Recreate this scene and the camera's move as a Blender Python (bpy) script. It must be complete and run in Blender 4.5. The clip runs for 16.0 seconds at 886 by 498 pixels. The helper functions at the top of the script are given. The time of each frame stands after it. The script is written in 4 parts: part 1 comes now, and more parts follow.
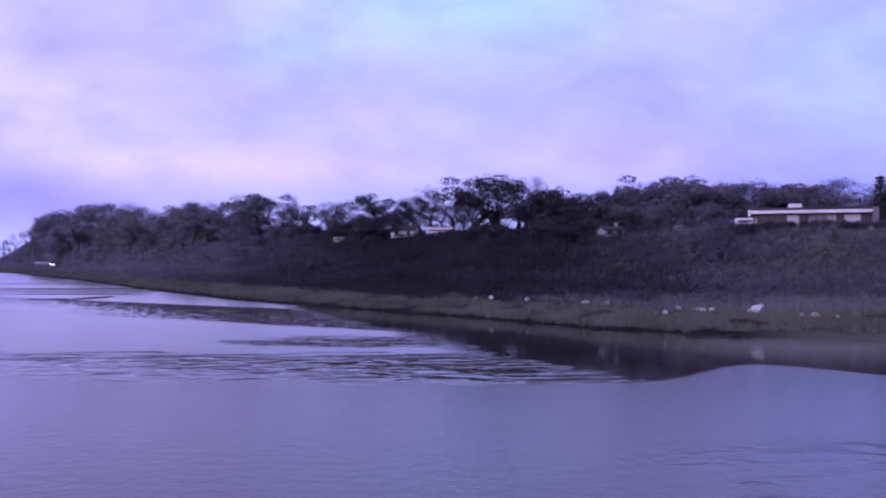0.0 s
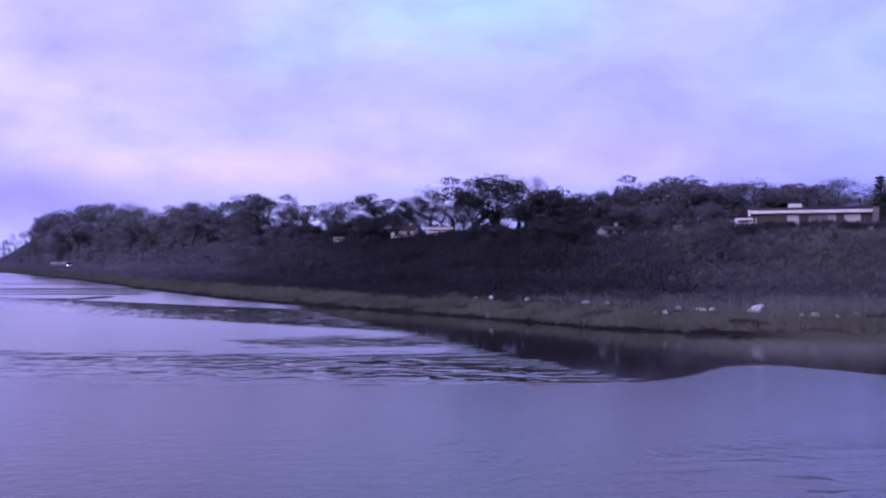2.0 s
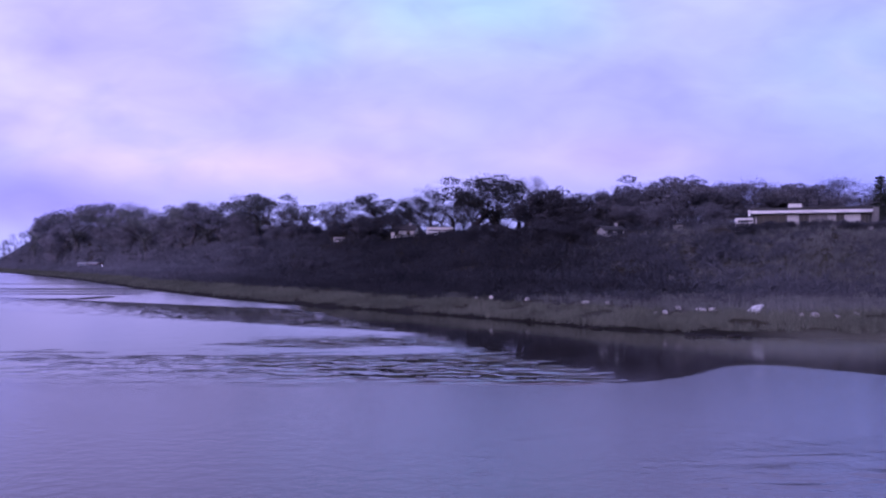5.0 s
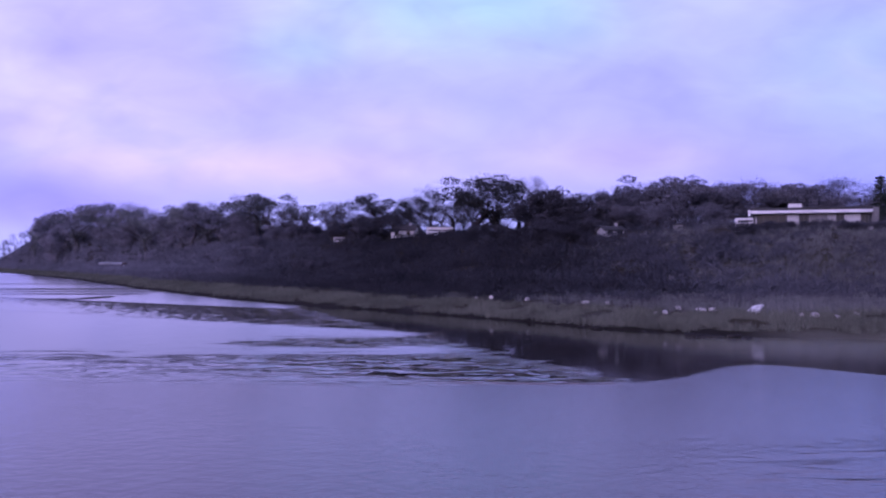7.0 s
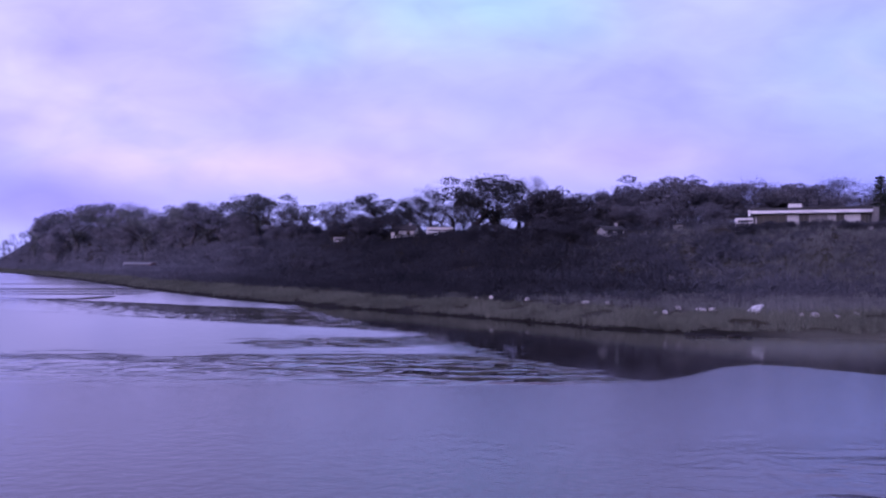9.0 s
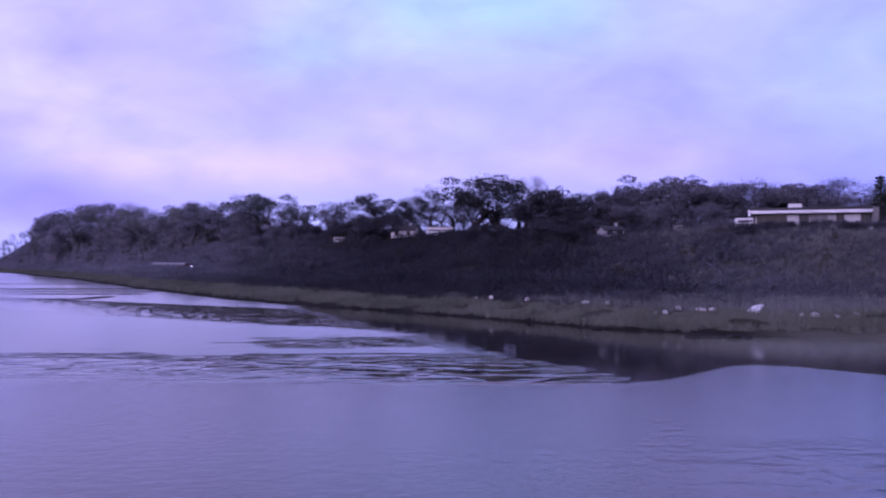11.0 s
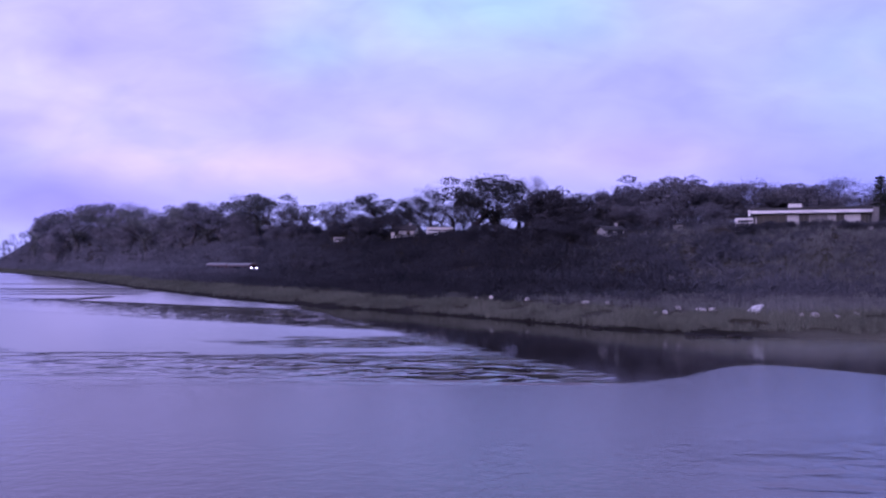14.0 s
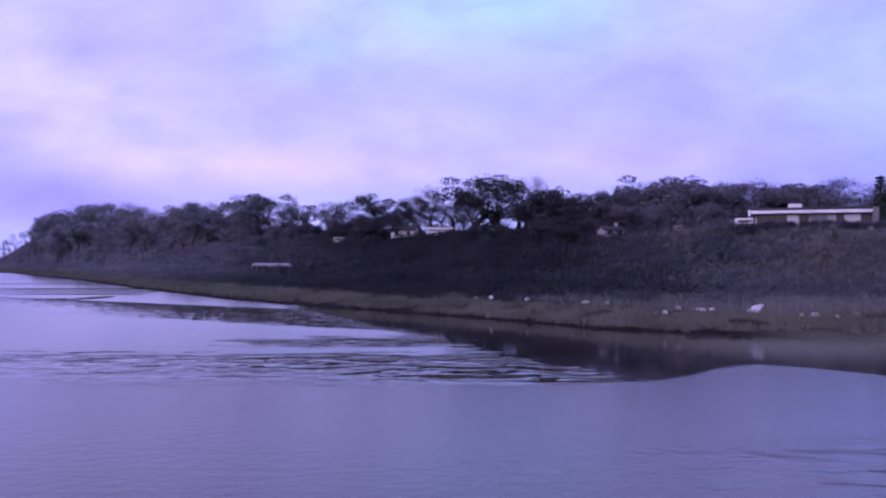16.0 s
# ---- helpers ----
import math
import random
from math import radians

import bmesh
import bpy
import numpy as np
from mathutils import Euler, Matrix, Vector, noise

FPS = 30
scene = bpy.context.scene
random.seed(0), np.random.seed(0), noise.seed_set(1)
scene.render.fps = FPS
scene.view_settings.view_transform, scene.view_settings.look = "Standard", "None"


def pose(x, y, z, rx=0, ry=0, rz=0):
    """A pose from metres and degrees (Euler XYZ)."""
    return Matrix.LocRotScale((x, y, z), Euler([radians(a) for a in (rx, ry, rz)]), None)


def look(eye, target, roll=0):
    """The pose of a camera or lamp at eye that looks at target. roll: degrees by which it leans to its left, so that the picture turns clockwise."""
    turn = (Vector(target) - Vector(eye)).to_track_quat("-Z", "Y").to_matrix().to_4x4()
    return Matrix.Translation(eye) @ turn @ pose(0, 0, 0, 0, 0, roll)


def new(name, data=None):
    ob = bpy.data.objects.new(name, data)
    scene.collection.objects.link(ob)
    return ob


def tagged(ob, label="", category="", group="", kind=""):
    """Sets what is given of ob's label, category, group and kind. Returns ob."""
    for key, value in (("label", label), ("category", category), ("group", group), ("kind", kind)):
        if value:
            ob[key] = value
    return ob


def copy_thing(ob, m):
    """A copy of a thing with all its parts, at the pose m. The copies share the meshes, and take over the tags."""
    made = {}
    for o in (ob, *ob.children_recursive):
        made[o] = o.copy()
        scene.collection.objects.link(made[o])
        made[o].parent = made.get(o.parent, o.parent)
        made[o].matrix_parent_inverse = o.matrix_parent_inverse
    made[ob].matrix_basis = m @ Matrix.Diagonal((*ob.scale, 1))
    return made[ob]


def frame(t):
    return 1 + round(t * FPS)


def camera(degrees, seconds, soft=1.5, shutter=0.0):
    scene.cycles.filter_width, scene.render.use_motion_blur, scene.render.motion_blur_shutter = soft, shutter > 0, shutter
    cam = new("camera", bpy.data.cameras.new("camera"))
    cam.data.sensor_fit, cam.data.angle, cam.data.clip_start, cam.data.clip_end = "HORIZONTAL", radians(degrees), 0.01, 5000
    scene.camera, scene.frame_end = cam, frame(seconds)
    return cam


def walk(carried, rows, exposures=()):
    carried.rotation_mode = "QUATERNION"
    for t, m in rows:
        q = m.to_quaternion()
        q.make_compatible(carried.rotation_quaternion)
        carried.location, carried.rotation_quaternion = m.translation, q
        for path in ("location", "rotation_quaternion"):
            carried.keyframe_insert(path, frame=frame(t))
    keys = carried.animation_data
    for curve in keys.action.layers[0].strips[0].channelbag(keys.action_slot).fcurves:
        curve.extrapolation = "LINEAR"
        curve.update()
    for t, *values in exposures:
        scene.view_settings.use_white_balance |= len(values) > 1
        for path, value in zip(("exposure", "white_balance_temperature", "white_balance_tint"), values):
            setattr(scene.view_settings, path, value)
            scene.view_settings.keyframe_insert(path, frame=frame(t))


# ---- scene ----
# Camera: standing still about six metres above calm water, looking along the shore
cam = camera(55, 16.0, soft=2.1)
EYE = (0.0, 0.0, 6.0)
HOLD = pose(*EYE, 90.76, 0, 0)
walk(cam, [(0.0, HOLD), (16.0, HOLD)], exposures=[(0.0, 0.0, 4900, 70), (16.0, 0.0, 4900, 70)])

# World, sun
SUN_EL, SUN_AZ = radians(28), radians(215)
world = bpy.data.worlds.new("overcast_world")
scene.world = world
world.use_nodes = True
wn = world.node_tree
sky = wn.nodes.new("ShaderNodeTexSky")
sky.sky_type, sky.sun_disc = "NISHITA", False
sky.sun_elevation, sky.sun_rotation = SUN_EL, SUN_AZ
sky.air_density, sky.dust_density = 1.0, 4.0
wn.nodes["Background"].inputs["Strength"].default_value = 0.07
wn.links.new(sky.outputs[0], wn.nodes["Background"].inputs["Color"])
sun_data = bpy.data.lights.new("sun", "SUN")
sun_data.energy, sun_data.angle, sun_data.color = 0.6, radians(20), (1.0, 0.98, 0.97)
sun = new("sun", sun_data)
sun_from = Vector((math.sin(SUN_AZ) * math.cos(SUN_EL), math.cos(SUN_AZ) * math.cos(SUN_EL), math.sin(SUN_EL)))
sun.matrix_basis = look(sun_from * 300, (0, 0, 0))


# ---- materials ----
class Nodes:
    """Short hand for a node tree."""

    def __init__(self, name):
        self.mat = bpy.data.materials.new(name)
        self.mat.use_nodes = True
        self.tree = self.mat.node_tree
        self.bsdf = self.tree.nodes["Principled BSDF"]
        self.out = self.tree.nodes["Material Output"]

    def node(self, kind, **props):
        n = self.tree.nodes.new("ShaderNode" + kind)
        for key, value in props.items():
            if key == "operation":
                n.operation = value
            elif key == "blend_type":
                n.blend_type = value
            elif key == "data_type":
                n.data_type = value
        return n

    def link(self, a, b):
        self.tree.links.new(a, b)

    def put(self, socket, value):
        if isinstance(value, bpy.types.NodeSocket):
            self.link(value, socket)
        else:
            socket.default_value = value

    def math(self, op, a, b=0.0, c=0.0, clamp=False):
        n = self.node("Math", operation=op)
        n.use_clamp = clamp
        for i, v in enumerate((a, b, c)):
            self.put(n.inputs[i], v)
        return n.outputs[0]

    def noise(self, vector, scale, detail=4.0, rough=0.55, distort=0.0):
        n = self.node("TexNoise")
        self.put(n.inputs["Vector"], vector)
        n.inputs["Scale"].default_value = scale
        n.inputs["Detail"].default_value = detail
        n.inputs["Roughness"].default_value = rough
        n.inputs["Distortion"].default_value = distort
        return n.outputs["Fac"]

    def ramp(self, fac, lo, hi):
        n = self.node("MapRange")
        n.interpolation_type = "SMOOTHSTEP"
        self.put(n.inputs[0], fac)
        n.inputs[1].default_value, n.inputs[2].default_value = lo, hi
        return n.outputs[0]

    def mix(self, fac, a, b, blend="MIX"):
        n = self.node("Mix", data_type="RGBA", blend_type=blend)
        self.put(n.inputs[0], fac)
        for s, v in ((n.inputs[6], a), (n.inputs[7], b)):
            self.put(s, (*v, 1.0) if isinstance(v, tuple) and len(v) == 3 else v)
        return n.outputs[2]

    def scaled(self, vector, x, y, z):
        n = self.node("VectorMath", operation="MULTIPLY")
        self.put(n.inputs[0], vector)
        n.inputs[1].default_value = (x, y, z)
        return n.outputs[0]

    def object_coords(self):
        return self.node("TexCoord").outputs["Object"]

    def position(self):
        return self.node("NewGeometry").outputs["Position"]

    def bump(self, height, strength, distance):
        n = self.node("Bump")
        n.inputs["Strength"].default_value = strength
        n.inputs["Distance"].default_value = distance
        self.put(n.inputs["Height"], height)
        self.link(n.outputs[0], self.bsdf.inputs["Normal"])
        return n


def surface(name, a, b, rough=0.8, coarse=0.6, fine=6.0, metal=0.0, bump=0.02, island=0.0, west=0.0, east=0.0):
    """Two colours mixed by a coarse and a fine noise, with fine relief."""
    n = Nodes(name)
    pos = n.position()
    big, small = n.noise(pos, coarse), n.noise(pos, fine, 6.0)
    fac = n.ramp(n.math("ADD", n.math("MULTIPLY", big, 0.6), n.math("MULTIPLY", small, 0.4)), 0.35, 0.65)
    col = n.mix(fac, a, b)
    if island:
        rnd = n.node("NewGeometry").outputs["Random Per Island"]
        grey = n.math("MULTIPLY_ADD", rnd, island, 1.0 - island / 2)
        comb = n.node("CombineColor")
        for s in comb.inputs[:3]:
            n.link(grey, s)
        col = n.mix(1.0, col, comb.outputs[0], "MULTIPLY")
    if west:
        # haze put into the colour: paler towards the western headland, slightly bluer throughout
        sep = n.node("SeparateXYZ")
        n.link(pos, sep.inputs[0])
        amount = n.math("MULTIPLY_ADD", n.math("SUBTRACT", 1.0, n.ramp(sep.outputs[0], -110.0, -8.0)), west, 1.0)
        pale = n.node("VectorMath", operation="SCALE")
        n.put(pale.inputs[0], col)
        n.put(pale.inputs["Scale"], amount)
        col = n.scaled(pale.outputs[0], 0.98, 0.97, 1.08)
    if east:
        # haze put into the colour: paler on the open eastern slope
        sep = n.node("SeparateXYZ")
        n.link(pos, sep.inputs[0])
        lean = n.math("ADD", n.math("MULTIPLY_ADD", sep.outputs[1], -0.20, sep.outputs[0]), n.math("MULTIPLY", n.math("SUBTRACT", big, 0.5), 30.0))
        paled = n.node("VectorMath", operation="SCALE")
        n.put(paled.inputs[0], col)
        n.put(paled.inputs["Scale"], n.math("MULTIPLY_ADD", n.ramp(lean, -14.0, 16.0), east, 1.0))
        col = paled.outputs[0]
    n.put(n.bsdf.inputs["Base Color"], col)
    n.bsdf.inputs["Roughness"].default_value = rough
    n.bsdf.inputs["Metallic"].default_value = metal
    if rough > 0.82:
        n.bsdf.inputs["Specular IOR Level"].default_value = 0.08
    if bump:
        n.bump(small, 0.5, bump)
    return n.mat


def ground_material():
    n = Nodes("ground")
    pos = n.position()
    big, mid, small = n.noise(pos, 0.05), n.noise(pos, 0.5), n.noise(pos, 4.0, 6.0)
    sep = n.node("SeparateXYZ")
    n.link(pos, sep.inputs[0])
    grass = n.mix(n.ramp(mid, 0.35, 0.65), (0.048, 0.047, 0.034), (0.085, 0.083, 0.062))
    grass = n.mix(n.ramp(big, 0.4, 0.6), grass, (0.055, 0.050, 0.032))
    litter = n.mix(n.ramp(small, 0.3, 0.7), (0.022, 0.019, 0.014), (0.05, 0.044, 0.032))
    steep = n.ramp(n.math("ADD", sep.outputs[2], n.math("MULTIPLY", mid, 1.2)), 2.4, 3.6)
    dx = n.math("POWER", n.math("DIVIDE", n.math("SUBTRACT", sep.outputs[0], 50.0), 17.0), 2.0)
    dy = n.math("POWER", n.math("DIVIDE", n.math("SUBTRACT", sep.outputs[1], 124.0), 14.0), 2.0)
    meadow = n.math("SUBTRACT", 1.0, n.ramp(n.math("ADD", n.math("ADD", dx, dy), n.math("MULTIPLY", mid, 0.6)), 0.8, 1.7))
    grass = n.mix(n.math("MULTIPLY", steep, n.math("SUBTRACT", 1.0, meadow)), grass, litter)
    mud = n.mix(small, (0.012, 0.011, 0.009), (0.032, 0.028, 0.022))
    mud = n.mix(n.ramp(sep.outputs[0], 22.0, 30.0), mud, n.mix(small, (0.09, 0.088, 0.064), (0.16, 0.155, 0.112)))
    low = n.ramp(n.math("ADD", sep.outputs[2], n.math("MULTIPLY", mid, 0.6)), 0.48, 0.95)
    n.put(n.bsdf.inputs["Base Color"], n.mix(low, mud, grass))
    n.bsdf.inputs["Roughness"].default_value = 0.9
    n.bsdf.inputs["Specular IOR Level"].default_value = 0.08
    n.bump(small, 0.7, 0.15)
    return n.mat


def water_material():
    """Dark, clear water: calm under the shore, long wavelets in bands, fine ripples near by."""
    n = Nodes("water")
    pos, ob = n.position(), n.object_coords()
    sep = n.node("SeparateXYZ")
    n.link(pos, sep.inputs[0])
    px, py = sep.outputs[0], sep.outputs[1]
    # wavelets lie across the view as long flat streaks
    long_waves = n.noise(n.scaled(ob, 0.55, 1.0, 1.0), 0.62, 1.5, 0.5, 0.8)
    short_waves = n.noise(n.scaled(ob, 0.9, 1.0, 1.0), 1.9, 3.0, 0.55, 0.3)
    fine = n.noise(n.scaled(ob, 0.7, 1.0, 1.0), 9.0, 2.0)
    warp = n.math("MULTIPLY_ADD", n.noise(n.scaled(pos, 0.3, 1.0, 1.0), 0.12, 3.0), 14.0, -7.0)
    ragged = n.math("MULTIPLY_ADD", n.noise(n.scaled(ob, 0.22, 1.0, 1.0), 0.8, 3.0), 12.0, -6.0)
    # where the wind touches: east of a slanting line the water lies calm
    east = n.math("ADD", n.math("MULTIPLY_ADD", py, 0.42, px), n.math("MULTIPLY", n.math("ADD", warp, n.math("MULTIPLY", ragged, 1.6)), 0.35))
    windy = n.math("SUBTRACT", 1.0, n.ramp(east, 24.0, 27.0))
    # the edge of the near, finely ruffled water bulges towards the shore in the east and dissolves in the west
    bulge = n.math("POWER", 2.718, n.math("MULTIPLY", n.math("POWER", n.math("DIVIDE", n.math("SUBTRACT", px, 18.0), 5.5), 2.0), -1.0))
    west = n.math("SUBTRACT", 1.0, n.ramp(px, -12.0, 5.0))
    edge = n.math("SUBTRACT", n.math("SUBTRACT", py, n.math("MULTIPLY", bulge, 7.5)), n.math("MULTIPLY", warp, 0.05))
    edge = n.math("SUBTRACT", edge, n.math("MULTIPLY", ragged, n.math("MULTIPLY_ADD", west, 0.5, 0.05)))
    band = n.math("DIVIDE", n.math("SUBTRACT", edge, 41.0), n.math("MULTIPLY_ADD", west, 5.0, 0.8), clamp=True)
    near = n.math("SUBTRACT", 1.0, band)
    # slanting bounds: a bright sheet under the far shore, a speckled belt, then a bright lane this side of it
    slant = n.math("MULTIPLY_ADD", px, 0.64, n.math("ADD", py, n.math("MULTIPLY", warp, 0.12)))
    sheet = n.math("MULTIPLY", n.ramp(slant, 92.0, 93.0), n.math("SUBTRACT", 1.0, n.ramp(px, -20.0, -16.5)))
    lines = n.ramp(n.noise(n.scaled(pos, 0.035, 1.0, 1.0), 0.11, 2.0), 0.40, 0.46)
    lines = n.math("MAXIMUM", lines, n.ramp(px, -62.0, -50.0))
    hole_x = n.math("POWER", n.math("DIVIDE", n.math("ADD", px, 55.6), 2.1), 2.0)
    hole_y = n.math("POWER", n.math("DIVIDE", n.math("SUBTRACT", py, 136.5), 5.5), 2.0)
    lines = n.math("MULTIPLY", lines, n.ramp(n.math("ADD", hole_x, hole_y), 0.7, 1.3))
    inner = n.math("ADD", slant, n.math("MULTIPLY", ragged, 0.35))
    belt = n.math("MULTIPLY", n.ramp(inner, 68.5, 70.0), n.math("SUBTRACT", 1.0, n.ramp(slant, 92.0, 93.0)))
    shoal_x = n.math("POWER", n.math("DIVIDE", n.math("ADD", px, 6.5), 8.0), 2.0)
    shoal_y = n.math("POWER", n.math("DIVIDE", n.math("SUBTRACT", py, 62.8), 4.0), 2.0)
    shoal = n.math("SUBTRACT", 1.0, n.ramp(n.math("ADD", n.math("ADD", shoal_x, shoal_y), n.math("MULTIPLY", ragged, 0.42)), 0.2, 1.2))
    front = n.ramp(n.math("ADD", n.math("MULTIPLY_ADD", west, 0.5, py), n.math("ADD", n.math("MULTIPLY", ragged, n.math("MULTIPLY_ADD", west, 1.1, 0.5)), n.math("MULTIPLY", warp, 0.5))), 52.5, 55.5)
    lane = n.math("MULTIPLY", n.math("MULTIPLY", front, n.math("SUBTRACT", 1.0, n.ramp(inner, 68.5, 70.0))), n.math("SUBTRACT", 1.0, shoal))
    lane = n.math("MULTIPLY", lane, windy)
    # cat's-paws between them: thin ruffled patches, fewer towards the calm water
    close = n.noise(n.scaled(ob, 0.56, 1.1, 1.0), 1.0, 2.5, 0.55, 0.2)
    far = n.noise(n.scaled(ob, 1.7, 0.40, 1.0), 1.0, 3.0, 0.6, 0.2)
    farther = n.ramp(py, 58.0, 72.0)
    paws = n.math("ADD", n.math("MULTIPLY", close, n.math("SUBTRACT", 1.0, farther)), n.math("MULTIPLY", far, farther))
    want = n.math("MULTIPLY_ADD", n.ramp(east, -6.0, 25.0), 0.31, n.math("MULTIPLY_ADD", n.math("MULTIPLY", belt, n.ramp(slant, 72.0, 91.0)), 0.14, 0.37))
    paws = n.ramp(n.math("SUBTRACT", paws, want), -0.02, 0.02)
    paws = n.math("MULTIPLY", n.math("MULTIPLY", paws, band), windy)
    paws = n.math("MULTIPLY", paws, n.math("SUBTRACT", 1.0, n.math("MULTIPLY", n.ramp(slant, 88.0, 92.5), 1.0)))
    sheets = n.math("MAXIMUM", n.math("MULTIPLY", sheet, lines), lane)
    ruffle = n.math("MAXIMUM", sheets, paws)
    waves = n.math("MULTIPLY", n.math("MULTIPLY", windy, band), n.math("SUBTRACT", 1.0, n.math("MULTIPLY", sheets, 0.93)))
    tall = n.math("MULTIPLY", waves, n.math("MULTIPLY", n.math("MULTIPLY_ADD", n.ramp(east, -6.0, 16.0), 0.16, 0.18), n.math("MULTIPLY_ADD", farther, -0.75, 1.0)))
    eastern = n.math("MULTIPLY", n.math("MULTIPLY", near, n.ramp(px, 4.0, 11.0)), n.math("MULTIPLY", n.math("SUBTRACT", 1.0, n.ramp(n.math("MULTIPLY_ADD", px, -0.25, py), 22.5, 26.0)), 0.11))
    height = n.math("MULTIPLY", long_waves, n.math("ADD", tall, eastern))
    # muddy shallows under the eastern shore
    shallow = n.math("MULTIPLY", n.ramp(n.math("ADD", px, n.math("MULTIPLY", warp, 0.3)), 12.0, 24.0), n.ramp(py, 46.0, 60.0))
    ripple = n.math("MULTIPLY", fine, n.math("ADD", n.math("MULTIPLY_ADD", near, 0.010, 0.0003), n.math("MULTIPLY", shallow, 0.0022)))
    swell = n.math("MULTIPLY", short_waves, n.math("ADD", n.math("MULTIPLY", near, 0.024), n.math("MULTIPLY", ruffle, 0.006)))
    height = n.math("ADD", height, n.math("ADD", ripple, swell))
    n.put(n.bsdf.inputs["Base Color"], n.mix(shallow, n.mix(near, (0.026, 0.022, 0.018), (0.060, 0.047, 0.047)), (0.18, 0.172, 0.112)))
    n.put(n.bsdf.inputs["Roughness"], n.math("ADD", n.math("SUBTRACT", n.math("MULTIPLY_ADD", near, 0.08, 0.06), n.math("MULTIPLY", waves, 0.045)), n.math("ADD", n.math("MULTIPLY", ruffle, 0.06), n.math("MULTIPLY", shallow, 0.07))))
    n.bsdf.inputs["IOR"].default_value = 1.45
    bump = n.bump(height, 1.0, 1.0)
    # normals of the ruffled sheets tilt towards the viewer and mirror higher, brighter sky
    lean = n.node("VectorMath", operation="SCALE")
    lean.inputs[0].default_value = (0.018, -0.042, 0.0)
    # between the cat's-paws they tilt away, mirroring the dark bluff
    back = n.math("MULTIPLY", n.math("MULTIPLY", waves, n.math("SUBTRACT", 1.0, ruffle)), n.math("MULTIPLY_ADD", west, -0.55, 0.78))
    # calm water is tilted slightly away too, which moves its reflections down
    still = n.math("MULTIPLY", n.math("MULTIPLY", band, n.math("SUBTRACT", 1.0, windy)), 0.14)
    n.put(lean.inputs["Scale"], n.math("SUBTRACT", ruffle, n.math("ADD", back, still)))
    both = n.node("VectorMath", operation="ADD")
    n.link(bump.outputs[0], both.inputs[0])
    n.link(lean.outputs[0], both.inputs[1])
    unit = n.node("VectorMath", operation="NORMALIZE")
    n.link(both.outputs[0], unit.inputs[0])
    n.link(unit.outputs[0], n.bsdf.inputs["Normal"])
    return n.mat


def sky_material():
    """A glowing veil of cloud: colours by direction, soft noise, thinning out at the edges."""
    n = Nodes("cloud_veil")
    ob = n.object_coords()
    sep = n.node("SeparateXYZ")
    n.link(ob, sep.inputs[0])
    u = n.math("DIVIDE", sep.outputs[0], sep.outputs[1])
    v = n.math("DIVIDE", sep.outputs[2], sep.outputs[1])
    comb = n.node("CombineXYZ")
    n.link(u, comb.inputs[0])
    n.link(v, comb.inputs[1])
    uv = comb.outputs[0]

    def blob(u0, v0, su, sv):
        a = n.math("POWER", n.math("DIVIDE", n.math("SUBTRACT", u, u0), su), 2.0)
        b = n.math("POWER", n.math("DIVIDE", n.math("SUBTRACT", v, v0), sv), 2.0)
        return n.math("POWER", 2.718, n.math("MULTIPLY", n.math("ADD", a, b), -1.0))

    col = n.mix(n.ramp(v, -0.02, 0.45), (0.55, 0.60, 0.72), (0.64, 0.65, 0.73))
    for u0, v0, su, sv, rgb, k in SKY_TONES:
        col = n.mix(n.math("MULTIPLY", blob(u0, v0, su, sv), k), col, rgb)
    soft = n.noise(n.scaled(uv, 1.0, 1.7, 1.0), 4.5, 3.0, 0.48, 0.5)
    wisps = n.noise(n.scaled(uv, 1.0, 2.4, 1.0), 12.0, 5.0, 0.55, 0.8)
    veil = n.ramp(n.noise(n.scaled(uv, 1.0, 1.8, 1.0), 6.0, 3.0, 0.5, 0.4), 0.46, 0.72)
    col = n.mix(n.math("MULTIPLY", veil, 0.5), col, (0.49, 0.53, 0.66))
    light = n.math("ADD", n.math("MULTIPLY_ADD", soft, 0.80, 0.455), n.math("MULTIPLY", wisps, 0.22))
    grey = n.node("CombineColor")
    for s in grey.inputs[:3]:
        n.link(light, s)
    col = n.mix(1.0, col, grey.outputs[0], "MULTIPLY")
    glow = n.node("Emission")
    n.put(glow.inputs[0], col)
    glow.inputs[1].default_value = 1.0
    clear = n.node("BsdfTransparent")
    edge = n.math("MULTIPLY", n.math("SUBTRACT", 1.0, n.ramp(n.math("ABSOLUTE", u), 1.1, 1.6)), n.math("SUBTRACT", 1.0, n.ramp(v, 0.75, 1.1)))
    both = n.node("MixShader")
    n.put(both.inputs[0], edge)
    n.link(clear.outputs[0], both.inputs[1])
    n.link(glow.outputs[0], both.inputs[2])
    n.link(both.outputs[0], n.out.inputs[0])
    return n.mat


